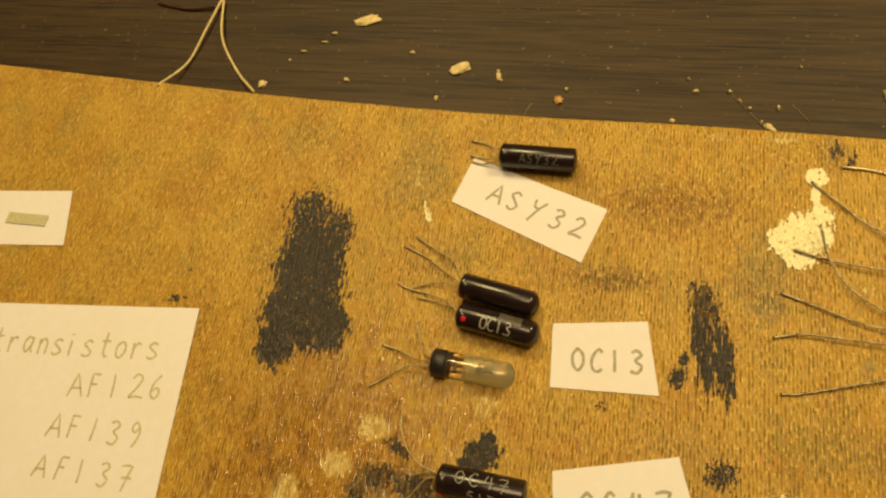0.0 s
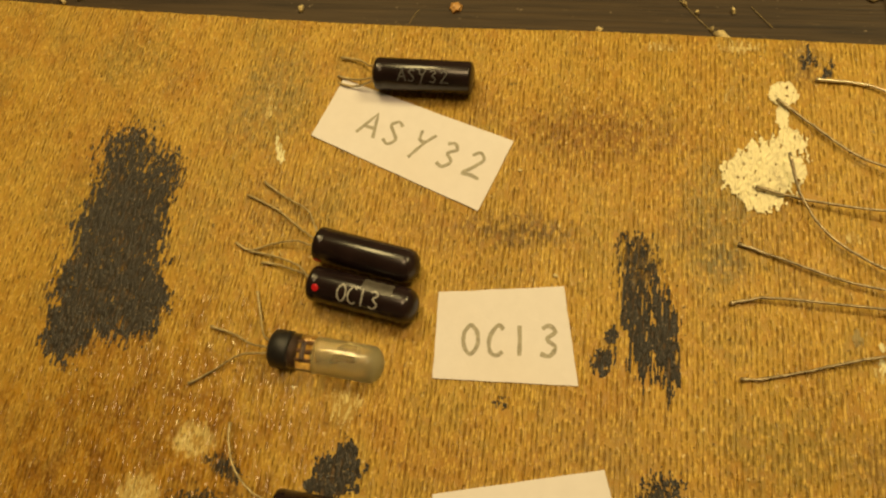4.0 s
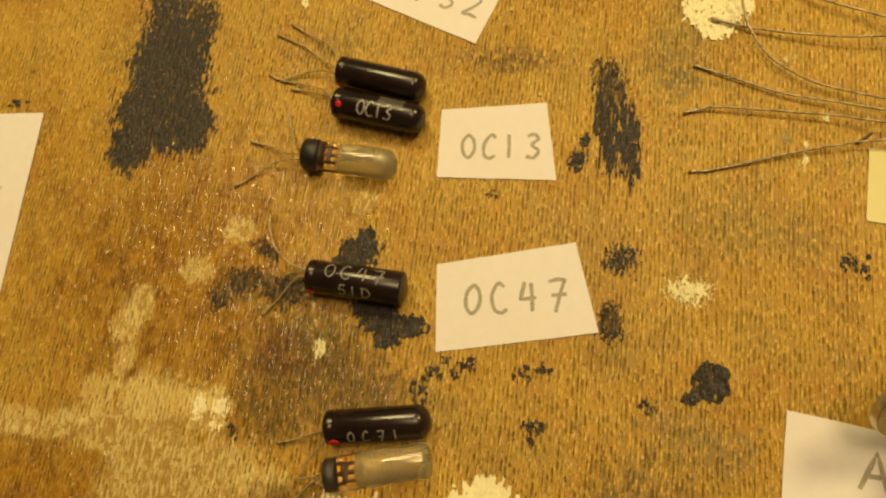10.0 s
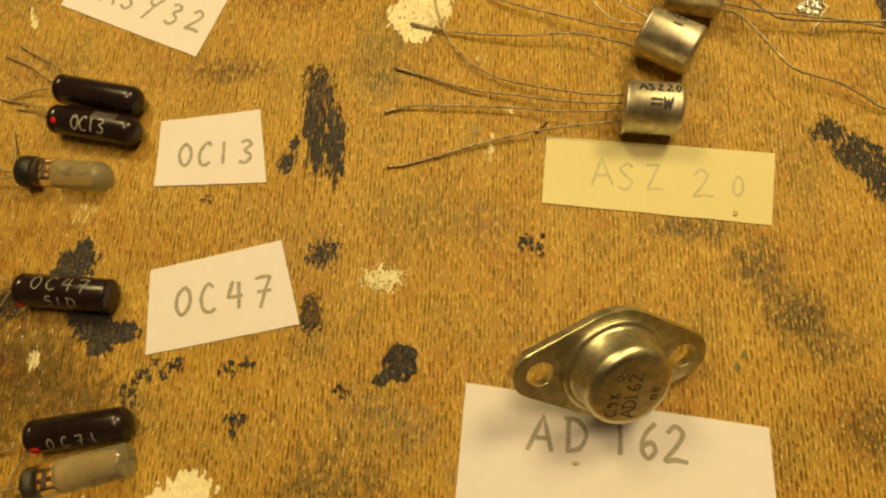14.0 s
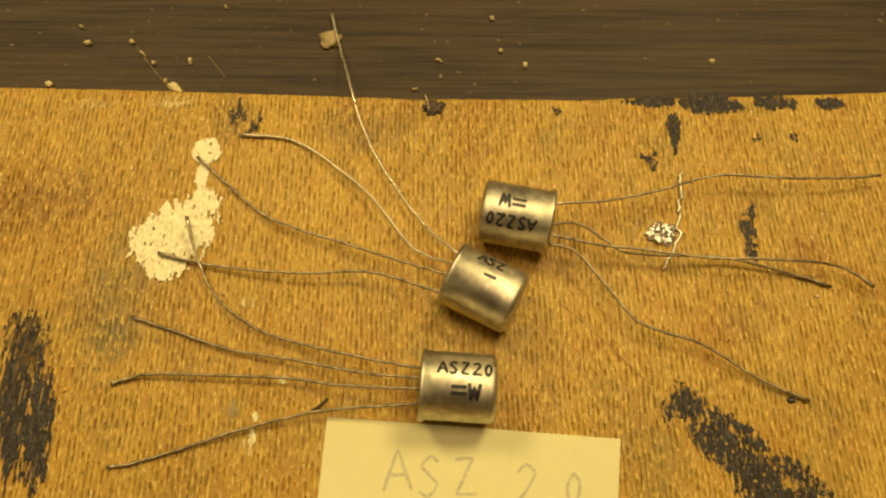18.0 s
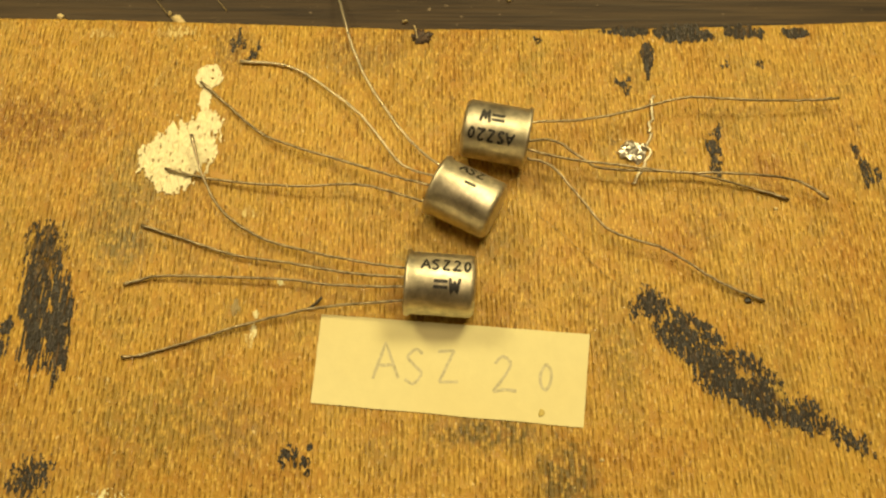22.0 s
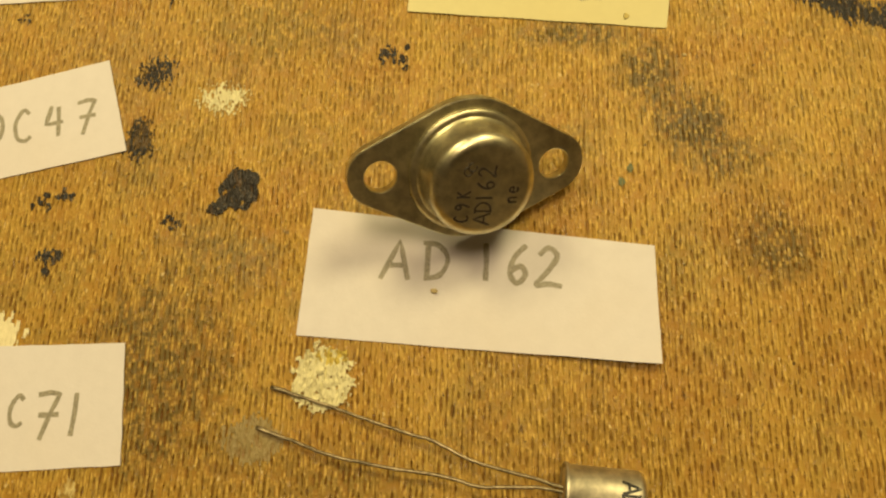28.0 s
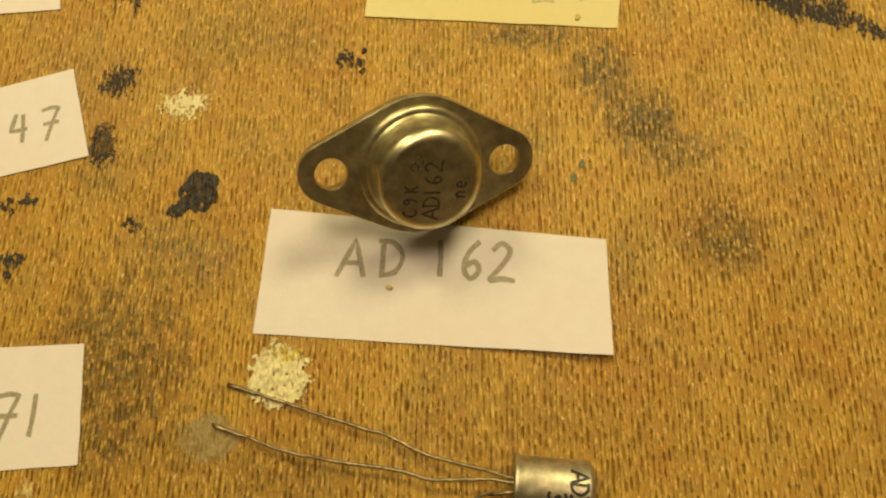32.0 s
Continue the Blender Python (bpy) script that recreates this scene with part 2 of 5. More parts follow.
    # thin fibre highlights, likewise painted in
    c = n.mix(n.math("MULTIPLY", n.ramp(fine, 0.58, 0.72, 0, 0.45), open_grain), c, (0.86, 0.60, 0.16))
    deep = n.ramp(n.noise(n.scaled(1300, 420, 900), 1.0, 2, 0.5, 0.2), 0.30, 0.23, 0, 0.4)
    c = n.mix(n.math("MULTIPLY", n.math("MULTIPLY", deep, bare), n.ramp(worn, 0.8, 1.75, 0.85, 1.9)), c, (0.07, 0.031, 0.008))
    depth = n.math("SUBTRACT", n.math("MULTIPLY", n.math("ADD", tone, tone2), 0.5), n.math("ADD", n.math("MULTIPLY", cut, 0.5), n.math("MULTIPLY", cut2, 0.2)))
    depth = n.math("ADD", depth, n.math("MULTIPLY", fine, 0.30))
    grit = n.noise(n.scaled(1150, 950, 900), 1.0, 2, 0.5)
    c = n.mix(n.ramp(grit, 0.715, 0.75, 0, 0.85), c, (0.05, 0.03, 0.015))
    pale = n.noise(n.scaled(1250, 700, 1400), 1.0, 2, 0.5)
    c = n.mix(n.ramp(pale, 0.70, 0.75, 0, 0.6), c, (0.85, 0.70, 0.36))
    n.colour(c)
    rough = n.ramp(n.noise(n.scaled(900, 300, 500), 1.0, 3), 0.3, 0.7, 0.28, 0.60)
    n.link(rough, n.b.inputs["Roughness"])
    n.bump(depth, 1.0, 0.00042)
    # a thin worn varnish that glints on the tops of the fibres
    beads = n.node("Bump", Strength=1.0, Distance=0.00045)
    n.link(n.noise(n.scaled(1150, 620, 700), 1.0, 1, 0.5), beads.inputs["Height"])
    n.link(beads.outputs["Normal"], n.b.inputs["Coat Normal"])
    n.link(n.ramp(n.math("MAXIMUM", lacquer, n.math("MULTIPLY", smut, 0.4)), 0.0, 0.6, 0.07, 0.42), n.b.inputs["Coat Weight"])
    n.set(Coat_Roughness=0.08, Coat_IOR=1.6)
    n.set(Specular_IOR_Level=0.22)
    return n.m


def bench_material():
    n = Nodes("dark_stained_bench_wood")
    g = n.noise(n.scaled(45, 1500, 700), 1.0, 4, 0.6, 0.4)
    g2 = n.noise(n.scaled(16, 300, 100), 1.0, 3, 0.6, 0.6)
    c = n.mix(n.ramp(g, 0.35, 0.65), (0.014, 0.008, 0.0045), (0.054, 0.034, 0.016))
    c = n.mix(n.ramp(g2, 0.42, 0.70, 0, 0.6), c, (0.068, 0.044, 0.020))
    dust = n.ramp(n.noise(n.scaled(800, 800, 800), 1.0, 2), 0.70, 0.76, 0, 0.6)
    c = n.mix(dust, c, (0.30, 0.23, 0.15))
    flecks = n.noise(n.turned(38), 1.0, 3, 0.6)
    c = n.mix(n.ramp(flecks, 0.69, 0.76, 0, 0.4), c, (0.17, 0.12, 0.06))
    n.colour(c)
    n.bump(g, 0.5, 0.0003)
    n.set(Roughness=0.58, Specular_IOR_Level=0.3)
    return n.m


def paper_material(name, tint):
    n = Nodes(name)
    f = n.noise(n.scaled(500, 500, 500), 1.0, 4, 0.6)
    b = n.noise(n.scaled(45, 45, 45), 1.0, 2)
    c = n.mix(n.ramp(f, 0.3, 0.7), tuple(0.95 * v for v in tint), tint)
    c = n.mix(n.ramp(b, 0.45, 0.7, 0, 0.35), c, tuple(v * k for v, k in zip(tint, (0.95, 0.90, 0.82))))
    n.colour(c)
    n.bump(n.noise(n.scaled(2500, 2500, 2500), 1.0, 3), 0.25, 0.0001)
    n.set(Roughness=0.85, Specular_IOR_Level=0.2)
    return n.m


def plain(name, c, rough, metal=0.0, var=0.2, scale=700.0, bump=0.15, **kw):
    n = Nodes(name)
    f = n.noise(n.scaled(scale, scale, scale), 1.0, 4, 0.6)
    n.colour(n.mix(n.ramp(f, 0.35, 0.65), tuple(v * (1 - var) for v in c), tuple(v * (1 + var * 0.5) for v in c)))
    f2 = n.noise(n.scaled(scale * 0.2, scale * 0.2, scale * 0.2), 1.0, 3)
    n.link(n.ramp(f2, 0.3, 0.7, rough * 0.75, min(1, rough * 1.3)), n.b.inputs["Roughness"])
    n.bump(f, bump, 0.00008)
    n.set(Metallic=metal, **kw)
    return n.m


def paint_material(name, c, under, cover, rough=0.6, relief=0.0006, specks=0.0):
    """Dried paint that lies thin on the fibres: what is under it shows through in their gaps."""
    n = Nodes(name)
    fib = n.noise(n.scaled(1900, 430, 900), 1.0, 3, 0.6, 0.3)
    lump = n.noise(n.scaled(420, 300, 400), 1.0, 4, 0.65)
    tone = n.mix(n.ramp(lump, 0.3, 0.7), tuple(v * 0.86 for v in c), c)
    show = n.ramp(n.math("ADD", n.math("MULTIPLY", fib, 0.7), n.math("MULTIPLY", lump, 0.3)), cover, cover + 0.10)
    c = n.mix(show, under, tone)
    if specks:                                                               # glints on the fibres, put into the colour as tan flecks
        tops = n.noise(n.scaled(2600, 1500, 1500), 1.0, 2, 0.5)
        c = n.mix(n.ramp(tops, 0.62, 0.72, 0, specks), c, (0.33, 0.25, 0.13))
    n.colour(c)
    n.bump(n.math("ADD", fib, lump), 1.0, relief)
    n.set(Roughness=rough, Specular_IOR_Level=0.35)
    return n.m


def clear_glass(name, tint, rough=0.03):
    n = Nodes(name)
    n.set(Roughness=rough, IOR=1.47, Transmission_Weight=1.0)
    n.colour(tint)
    return n.m


BOARD = board_material()
BENCH = bench_material()
PAPER = paper_material("white_paper", (0.755, 0.735, 0.77))
YELLOW = paper_material("pale_yellow_paper", (0.71, 0.665, 0.37))
PENCIL = plain("pencil_graphite", (0.35, 0.325, 0.26), 0.55, var=0.4, scale=3500)
FAINT = plain("faint_pencil_graphite", (0.52, 0.49, 0.31), 0.6, var=0.3, scale=3000)
BLACKGLASS = plain("black_lacquered_glass", (0.016, 0.0085, 0.0085), 0.23, var=0.4, scale=300, bump=0.04, Specular_IOR_Level=0.5)
DIMMARK = plain("worn_grey_stamp_ink", (0.10, 0.10, 0.10), 0.5, var=0.4, scale=2500)
SILVER = plain("silver_stamp_ink", (0.33, 0.32, 0.29), 0.5, var=0.4, scale=2500)
MARK = plain("pale_grey_stamp_ink", (0.25, 0.25, 0.225), 0.6, var=0.4, scale=2500)
SCRAPED = plain("rubbed_grey_lacquer", (0.075, 0.066, 0.055), 0.42, var=0.35, scale=900, bump=0.3)
POST = plain("brown_tarnished_post", (0.075, 0.035, 0.02), 0.4, 0.5, 0.3)
REDPAINT = plain("red_paint_dot", (0.55, 0.012, 0.02), 0.35, var=0.2)
REDSEAL = plain("dark_red_seal", (0.05, 0.016, 0.014), 0.3, var=0.4)
REDGLASS = plain("reddish_glass_seal", (0.46, 0.24, 0.17), 0.10, var=0.3, Transmission_Weight=0.85, IOR=1.3)
STEEL = plain("dull_tinned_steel", (0.63, 0.58, 0.44), 0.47, 1.0, 0.30, 700, 0.22)
BRASSY = plain("tarnished_nickel", (0.66, 0.615, 0.41), 0.36, 1.0, 0.30, 600, 0.22)
WIRE = plain("tarnished_tinned_wire", (0.38, 0.32, 0.21), 0.44, 0.95, 0.5, 900, 0.3)
DULLWIRE = plain("dull_brownish_wire", (0.46, 0.365, 0.19), 0.38, 0.3, 0.4, 900, 0.3)
BRIGHTWIRE = plain("bright_tinned_wire", (0.70, 0.63, 0.46), 0.30, 0.75, 0.2, 900, 0.2)
INK = plain("black_stamp_ink", (0.012, 0.011, 0.010), 0.5, var=0.3, scale=2500)
ETCH = plain("dark_brown_stamp_ink", (0.045, 0.036, 0.028), 0.5, var=0.3, scale=2500)
BLACKPAINT = paint_material("dried_black_paint", (0.046, 0.042, 0.038), (0.105, 0.062, 0.026), 0.36, 0.34, 0.0010, 0.7)
WASHPAINT = paint_material("thin_greenish_white_paint", (0.80, 0.745, 0.44), (0.42, 0.34, 0.12), 0.36, 0.5, 0.0006)
WHITEPAINT = paint_material("dried_cream_paint", (0.90, 0.83, 0.54), (0.66, 0.53, 0.24), 0.24, 0.6, 0.0004)
GREENPAINT = paint_material("dried_pale_green_paint", (0.80, 0.75, 0.45), (0.44, 0.38, 0.16), 0.34, 0.6, 0.0005)
YELLOWPAINT = paint_material("yellowed_paint", (0.72, 0.58, 0.12), (0.42, 0.30, 0.07), 0.4)
TEALPAINT = paint_material("dull_teal_paint", (0.16, 0.20, 0.11), (0.24, 0.19, 0.06), 0.40)
DULLPAINT = paint_material("thin_dull_white_paint", (0.70, 0.57, 0.25), (0.40, 0.25, 0.06), 0.47)
THINBLACK = paint_material("thin_worn_black_paint", (0.034, 0.031, 0.028), (0.13, 0.08, 0.025), 0.44, 0.36, 0.0009)
GREYGLUE = paint_material("dried_grey_glue", (0.36, 0.28, 0.12), (0.26, 0.16, 0.05), 0.38, 0.35)
SOLDER = plain("splashed_solder", (0.72, 0.69, 0.62), 0.36, 1.0, 0.2, 1200, 0.8)
FROST = plain("frosted_silicone_jelly", (0.76, 0.74, 0.56), 0.28, var=0.05, scale=250, bump=0.05, Transmission_Weight=0.88, IOR=1.13)
WHITEFILL = plain("white_silicone_filling", (0.46, 0.44, 0.41), 0.3, var=0.05, scale=250, bump=0.03)
GLASS = clear_glass("clear_glass_tube", (0.90, 0.86, 0.78))
RUBBER = plain("black_rubber_cap", (0.012, 0.011, 0.011), 0.45, var=0.3, scale=900, bump=0.3)
CRYSTAL = plain("dark_red_germanium_junction", (0.022, 0.008, 0.006), 0.6, var=0.4)
CRUMB = plain("pale_yellow_crumb", (0.62, 0.50, 0.25), 0.7, var=0.25, scale=900, bump=0.6)
WALLPAINT = plain("warm_wall_paint", (0.62, 0.56, 0.46), 0.8, var=0.06, scale=8, bump=0.1)
FLOORMAT = plain("brown_floor", (0.20, 0.14, 0.09), 0.6, var=0.2, scale=12, bump=0.1)

# ---- building helpers; all sizes below are in millimetres ----
MM = 0.001
ROOT = {}


def thing(name, x, y, z, label, category, group="", kind=""):
    ob = new(name)
    ob.empty_display_size = 0.005
    ob.location = (x * MM, y * MM, z * MM)
    ROOT[ob] = (x, y, z)
    return tagged(ob, label, category, group, kind)


def part(name, bm, mat, parent, label="", smooth=True):
    """Link a bmesh in board millimetres as one mesh under a thing or a part."""
    o = ROOT[parent]
    for v in bm.verts:
        v.co = (v.co - Vector(o)) * MM
    bm.normal_update()
    me = bpy.data.meshes.new(name)
    bm.to_mesh(me)
    bm.free()
    for p in me.polygons:
        p.use_smooth = smooth
    me.materials.append(mat)
    ob = new(name, me)
    ob.parent = parent
    ROOT[ob] = o
    return tagged(ob, label)


def solo(name, bm, mat, x, y, z, label, category, group="", kind="", smooth=True):
    """One mesh that is a thing by itself, its origin at its base."""
    for v in bm.verts:
        v.co = (v.co - Vector((x, y, z))) * MM
    bm.normal_update()
    me = bpy.data.meshes.new(name)
    bm.to_mesh(me)
    bm.free()
    for p in me.polygons:
        p.use_smooth = smooth
    me.materials.append(mat)
    ob = new(name, me)
    ob.location = (x * MM, y * MM, z * MM)
    ROOT[ob] = (x, y, z)
    return tagged(ob, label, category, group, kind)


def box_bm(x0, y0, z0, x1, y1, z1, bevel=0.0):
    bm = bmesh.new()
    bmesh.ops.create_cube(bm, size=1)
    for v in bm.verts:
        v.co = Vector(((x0 + x1) / 2 + v.co.x * (x1 - x0), (y0 + y1) / 2 + v.co.y * (y1 - y0), (z0 + z1) / 2 + v.co.z * (z1 - z0)))
    if bevel:
        bmesh.ops.bevel(bm, geom=list(bm.edges), offset=bevel, segments=3, profile=0.5, affect="EDGES")
    return bm


def axis_frame(a, b):
    """A pose whose x axis runs from a to b."""
    a, b = Vector(a), Vector(b)
    x = (b - a).normalized()
    y = Vector((0, 0, 1)).cross(x).normalized()
    z = x.cross(y)
    m = Matrix((x, y, z)).transposed().to_4x4()
    m.translation = a
    return m


def lathe(profile, m, n=36):
    """Spin (x, r) pairs round the x axis of m."""
    bm = bmesh.new()
    rings = []
    for x, r in profile:
        if r < 1e-4:
            rings.append([bm.verts.new(m @ Vector((x, 0, 0)))])
        else:
            rings.append([bm.verts.new(m @ Vector((x, r * math.cos(2 * math.pi * k / n), r * math.sin(2 * math.pi * k / n)))) for k in range(n)])
    for a, b in zip(rings, rings[1:]):
        for k in range(n):
            k2 = (k + 1) % n
            if len(a) == 1 and len(b) == 1:
                continue
            if len(a) == 1:
                bm.faces.new((a[0], b[k2], b[k]))
            elif len(b) == 1:
                bm.faces.new((a[k], a[k2], b[0]))
            else:
                bm.faces.new((a[k], a[k2], b[k2], b[k]))
    bmesh.ops.recalc_face_normals(bm, faces=bm.faces)
    return bm


def smooth_line(pts, step=5):
    """Catmull-Rom through points."""
    p = [Vector(q) for q in pts]
    p = [2 * p[0] - p[1]] + p + [2 * p[-1] - p[-2]]
    out = []
    for i in range(1, len(p) - 2):
        a, b, c, d = p[i - 1:i + 3]
        for k in range(step):
            t = k / step
            out.append(0.5 * (2 * b + (c - a) * t + (2 * a - 5 * b + 4 * c - d) * t * t + (3 * b - a - 3 * c + d) * t ** 3))
    out.append(p[-2])
    return out


def tube(pts, r=0.22, n=8, wobble=0.0, step=6, tip=None):
    line = smooth_line(pts, step)
    bm = bmesh.new()
    rings = []
    up = Vector((0, 0, 1))
    for i, c in enumerate(line):
        t = (line[min(i + 1, len(line) - 1)] - line[max(i - 1, 0)]).normalized()
        s = t.cross(up)
        s = s.normalized() if s.length > 0.05 else t.cross(Vector((1, 0, 0))).normalized()
        u = s.cross(t)
        c = c + Vector((noise.noise(c * 0.9), noise.noise(c * 0.9 + Vector((9, 3, 1))), 0)) * wobble
        rr = r * (1 + 0.12 * noise.noise(c * 0.8 + Vector((2, 7, 5))))
        if tip is not None:
            far = (c - line[tip]).length
            rr *= 1 + max(0.0, 1 - far / 5.0) * (0.45 + 0.9 * noise.noise(c * 1.4))
        rings.append([bm.verts.new(c + (s * math.cos(2 * math.pi * k / n) + u * math.sin(2 * math.pi * k / n)) * rr) for k in range(n)])
    for a, b in zip(rings, rings[1:]):
        for k in range(n):
            bm.faces.new((a[k], a[(k + 1) % n], b[(k + 1) % n], b[k]))
    bm.faces.new(rings[0])
    bm.faces.new(rings[-1])
    bmesh.ops.recalc_face_normals(bm, faces=bm.faces)
    return bm


# pen strokes of the letters, in a box one high
GLYPH = {
    "A": [[(0, 0), (0.38, 1), (0.74, 0)], [(0.1, 0.36), (0.64, 0.38)]],
    "S": [[(0.52, 0.86), (0.3, 1), (0.06, 0.78), (0.28, 0.53), (0.5, 0.28), (0.28, 0.0), (0.0, 0.13)]],
    "Y": [[(0.0, 1), (0.12, 0.62), (0.34, 0.58)], [(0.6, 1), (0.34, 0.5), (0.12, -0.18)]],
    "3": [[(0.04, 0.9), (0.28, 1), (0.48, 0.8), (0.22, 0.55), (0.5, 0.3), (0.3, 0.0), (0.0, 0.08)]],
    "2": [[(0.02, 0.8), (0.26, 1), (0.5, 0.78), (0.28, 0.38), (0.0, 0.02), (0.32, 0.05), (0.68, 0.0)]],
    "O": [[(0.28, 1), (0.04, 0.7), (0.04, 0.25), (0.26, 0), (0.5, 0.3), (0.48, 0.75), (0.26, 1)]],
    "0": [[(0.28, 0.95), (0.06, 0.65), (0.06, 0.22), (0.24, 0), (0.44, 0.3), (0.44, 0.7), (0.26, 0.95)]],
    "C": [[(0.48, 0.86), (0.28, 1), (0.03, 0.6), (0.08, 0.15), (0.3, 0.0), (0.52, 0.12)]],
    "1": [[(0.2, 1), (0.22, 0.5), (0.2, 0)]],
    "4": [[(0.2, 1), (0.02, 0.42), (0.56, 0.45)], [(0.42, 0.95), (0.42, 0.5), (0.4, 0)]],
    "7": [[(0.0, 0.92), (0.3, 0.98), (0.56, 0.95), (0.4, 0.5), (0.24, -0.12)], [(0.1, 0.45), (0.62, 0.47)]],
    "Z": [[(0.02, 0.97), (0.55, 0.98)], [(0.55, 0.98), (0.0, 0.04)], [(0.0, 0.04), (0.6, 0.02)]],
    "D": [[(0.14, 0.95), (0.12, 0.0)], [(0.0, 0.95), (0.42, 0.9), (0.68, 0.55), (0.48, 0.12), (0.04, 0.0)]],
    "6": [[(0.4, 1), (0.12, 0.68), (0.03, 0.25), (0.24, 0.0), (0.44, 0.22), (0.3, 0.45), (0.06, 0.3)]],
    "9": [[(0.4, 0.85), (0.2, 1), (0.04, 0.78), (0.2, 0.58), (0.42, 0.8), (0.42, 0.4), (0.2, -0.05)]],
    "F": [[(0.1, 1), (0.05, 0)], [(0.1, 1), (0.5, 0.98)], [(0.08, 0.55), (0.4, 0.55)]],
    "5": [[(0.46, 1), (0.1, 1)], [(0.1, 1), (0.06, 0.56), (0.3, 0.62), (0.46, 0.3), (0.28, 0.0), (0.0, 0.1)]],
    "W": [[(0, 1), (0.16, 0), (0.34, 0.8), (0.5, 0), (0.7, 1)]],
    "=": [[(0, 0.64), (0.76, 0.64)], [(0, 0.34), (0.76, 0.34)]],
    "-": [[(0, 0.5), (0.95, 0.5)]],
    "K": [[(0.05, 1), (0.05, 0)], [(0.48, 1), (0.06, 0.48)], [(0.14, 0.55), (0.5, 0)]],
    "T": [[(0, 1), (0.56, 1)], [(0.28, 1), (0.28, 0)]],
    "L": [[(0.06, 1), (0.06, 0)], [(0.06, 0), (0.46, 0)]],
    "s": [[(0.4, 0.52), (0.22, 0.6), (0.06, 0.45), (0.24, 0.3), (0.4, 0.14), (0.2, 0), (0.0, 0.07)]],
    "t": [[(0.2, 0.95), (0.18, 0.2), (0.3, 0.0), (0.42, 0.06)], [(0.02, 0.62), (0.42, 0.62)]],
    "o": [[(0.22, 0.6), (0.04, 0.4), (0.08, 0.08), (0.26, 0.0), (0.42, 0.25), (0.36, 0.52), (0.2, 0.6)]],
    "r": [[(0.06, 0.6), (0.08, 0.0)], [(0.08, 0.35), (0.22, 0.58), (0.4, 0.55)]],
    "i": [[(0.12, 0.6), (0.12, 0.0)], [(0.12, 0.86), (0.13, 0.8)]],
    "a": [[(0.38, 0.55), (0.16, 0.58), (0.04, 0.28), (0.2, 0.02), (0.38, 0.3)], [(0.4, 0.6), (0.38, 0.15), (0.48, 0.0)]],
    "n": [[(0.05, 0.6), (0.06, 0)], [(0.06, 0.4), (0.22, 0.6), (0.38, 0.45), (0.38, 0)]],
    "e": [[(0.05, 0.32), (0.4, 0.34), (0.3, 0.58), (0.1, 0.52), (0.03, 0.25), (0.2, 0.0), (0.42, 0.1)]],
}
ROUND = set("S32OC0D69Ysoraecn5")


def strokes(text, where, length, height, width, jitter=0.0, gap=None, lift=0.03, places=None, only=None, broad=1.0):
    """Ribbons for a line of writing. where(u, v) gives the place and the normal of a point u along and v above the line, in mm."""
    bm = bmesh.new()
    pitch = length / max(1, len(text) - 0.35) if gap is None else gap
    rnd = random.Random(text)
    for i, ch in enumerate(text):
        if ch == " ":
            continue
        ox, oy = (places[i] if places else i * pitch) + rnd.uniform(-1, 1) * jitter, rnd.uniform(-1, 1) * jitter
        hs, slant = height * (1 + rnd.uniform(-1, 1) * jitter * 0.08), rnd.uniform(-0.04, 0.10) * (jitter > 0)
        for line in GLYPH[ch] if only in (None, i) else ():
            pts = [(ox + (x * broad + slant * y) * hs * 0.95, oy + y * hs) for x, y in line]
            if ch in ROUND and len(pts) > 2:
                pts = [(p.x, p.y) for p in smooth_line([(a, b, 0) for a, b in pts], 5)]
            else:
                pts = [(a + (c - a) * k / 4, b + (d - b) * k / 4) for (a, b), (c, d) in zip(pts, pts[1:]) for k in range(4)] + [pts[-1]]
            left, right = [], []
            for k, (u, v) in enumerate(pts):
                a, b = pts[max(k - 1, 0)], pts[min(k + 1, len(pts) - 1)]
                t = Vector((b[0] - a[0], b[1] - a[1]))
                t = t.normalized() if t.length > 1e-6 else Vector((1, 0))
                w = width * 0.5 * (1 + 0.3 * noise.noise(Vector((u, v, i)) * 2.2))
                for side, bag in ((1, left), (-1, right)):
                    p, nor = where(u - t.y * w * side, v + t.x * w * side)
                    bag.append(bm.verts.new(p + nor * lift))
            for k in range(len(pts) - 1):
                bm.faces.new((right[k], right[k + 1], left[k + 1], left[k]))
    return bm


def on_flat(a, b, z):
    """Writing on a level sheet, its base line from a to b."""
    a, b = Vector((*a, z)), Vector((*b, z))
    x = (b - a).normalized()
    y = Vector((-x.y, x.x, 0))
    up = Vector((0, 0, 1))
    return lambda u, v: (a + x * u + y * v, up)


def on_round(m, x0, r, turn, flip=1):
    """Writing along the axis of a round body: turn is the angle of the base line, degrees up from the side that faces -y."""
    def at(u, v):
        ang = math.radians(turn) + flip * v / r
        nor = (m.to_3x3() @ Vector((0, -math.cos(ang), math.sin(ang)))).normalized()
        return m @ Vector((x0 + flip * u, 0, 0)) + nor * r, nor
    return at


def around(m, x0, r, turn):
    """Writing round a body: the line runs round it, the letters' tops point to its base."""
    def at(u, v):
        ang = math.radians(turn) - u / r
        nor = (m.to_3x3() @ Vector((0, -math.cos(ang), math.sin(ang)))).normalized()
        return m @ Vector((x0 + v, 0, 0)) + nor * r, nor
    return at

# ---- the room and the bench ----
TH = 4.0  # thickness of the board


def wall(name, x0, y0, z0, x1, y1, z1, mat, label):
    return solo(name, box_bm(x0, y0, z0, x1, y1, z1), mat, (x0 + x1) / 2, (y0 + y1) / 2, z0, label, name.split("_")[0], kind="structure", smooth=False)


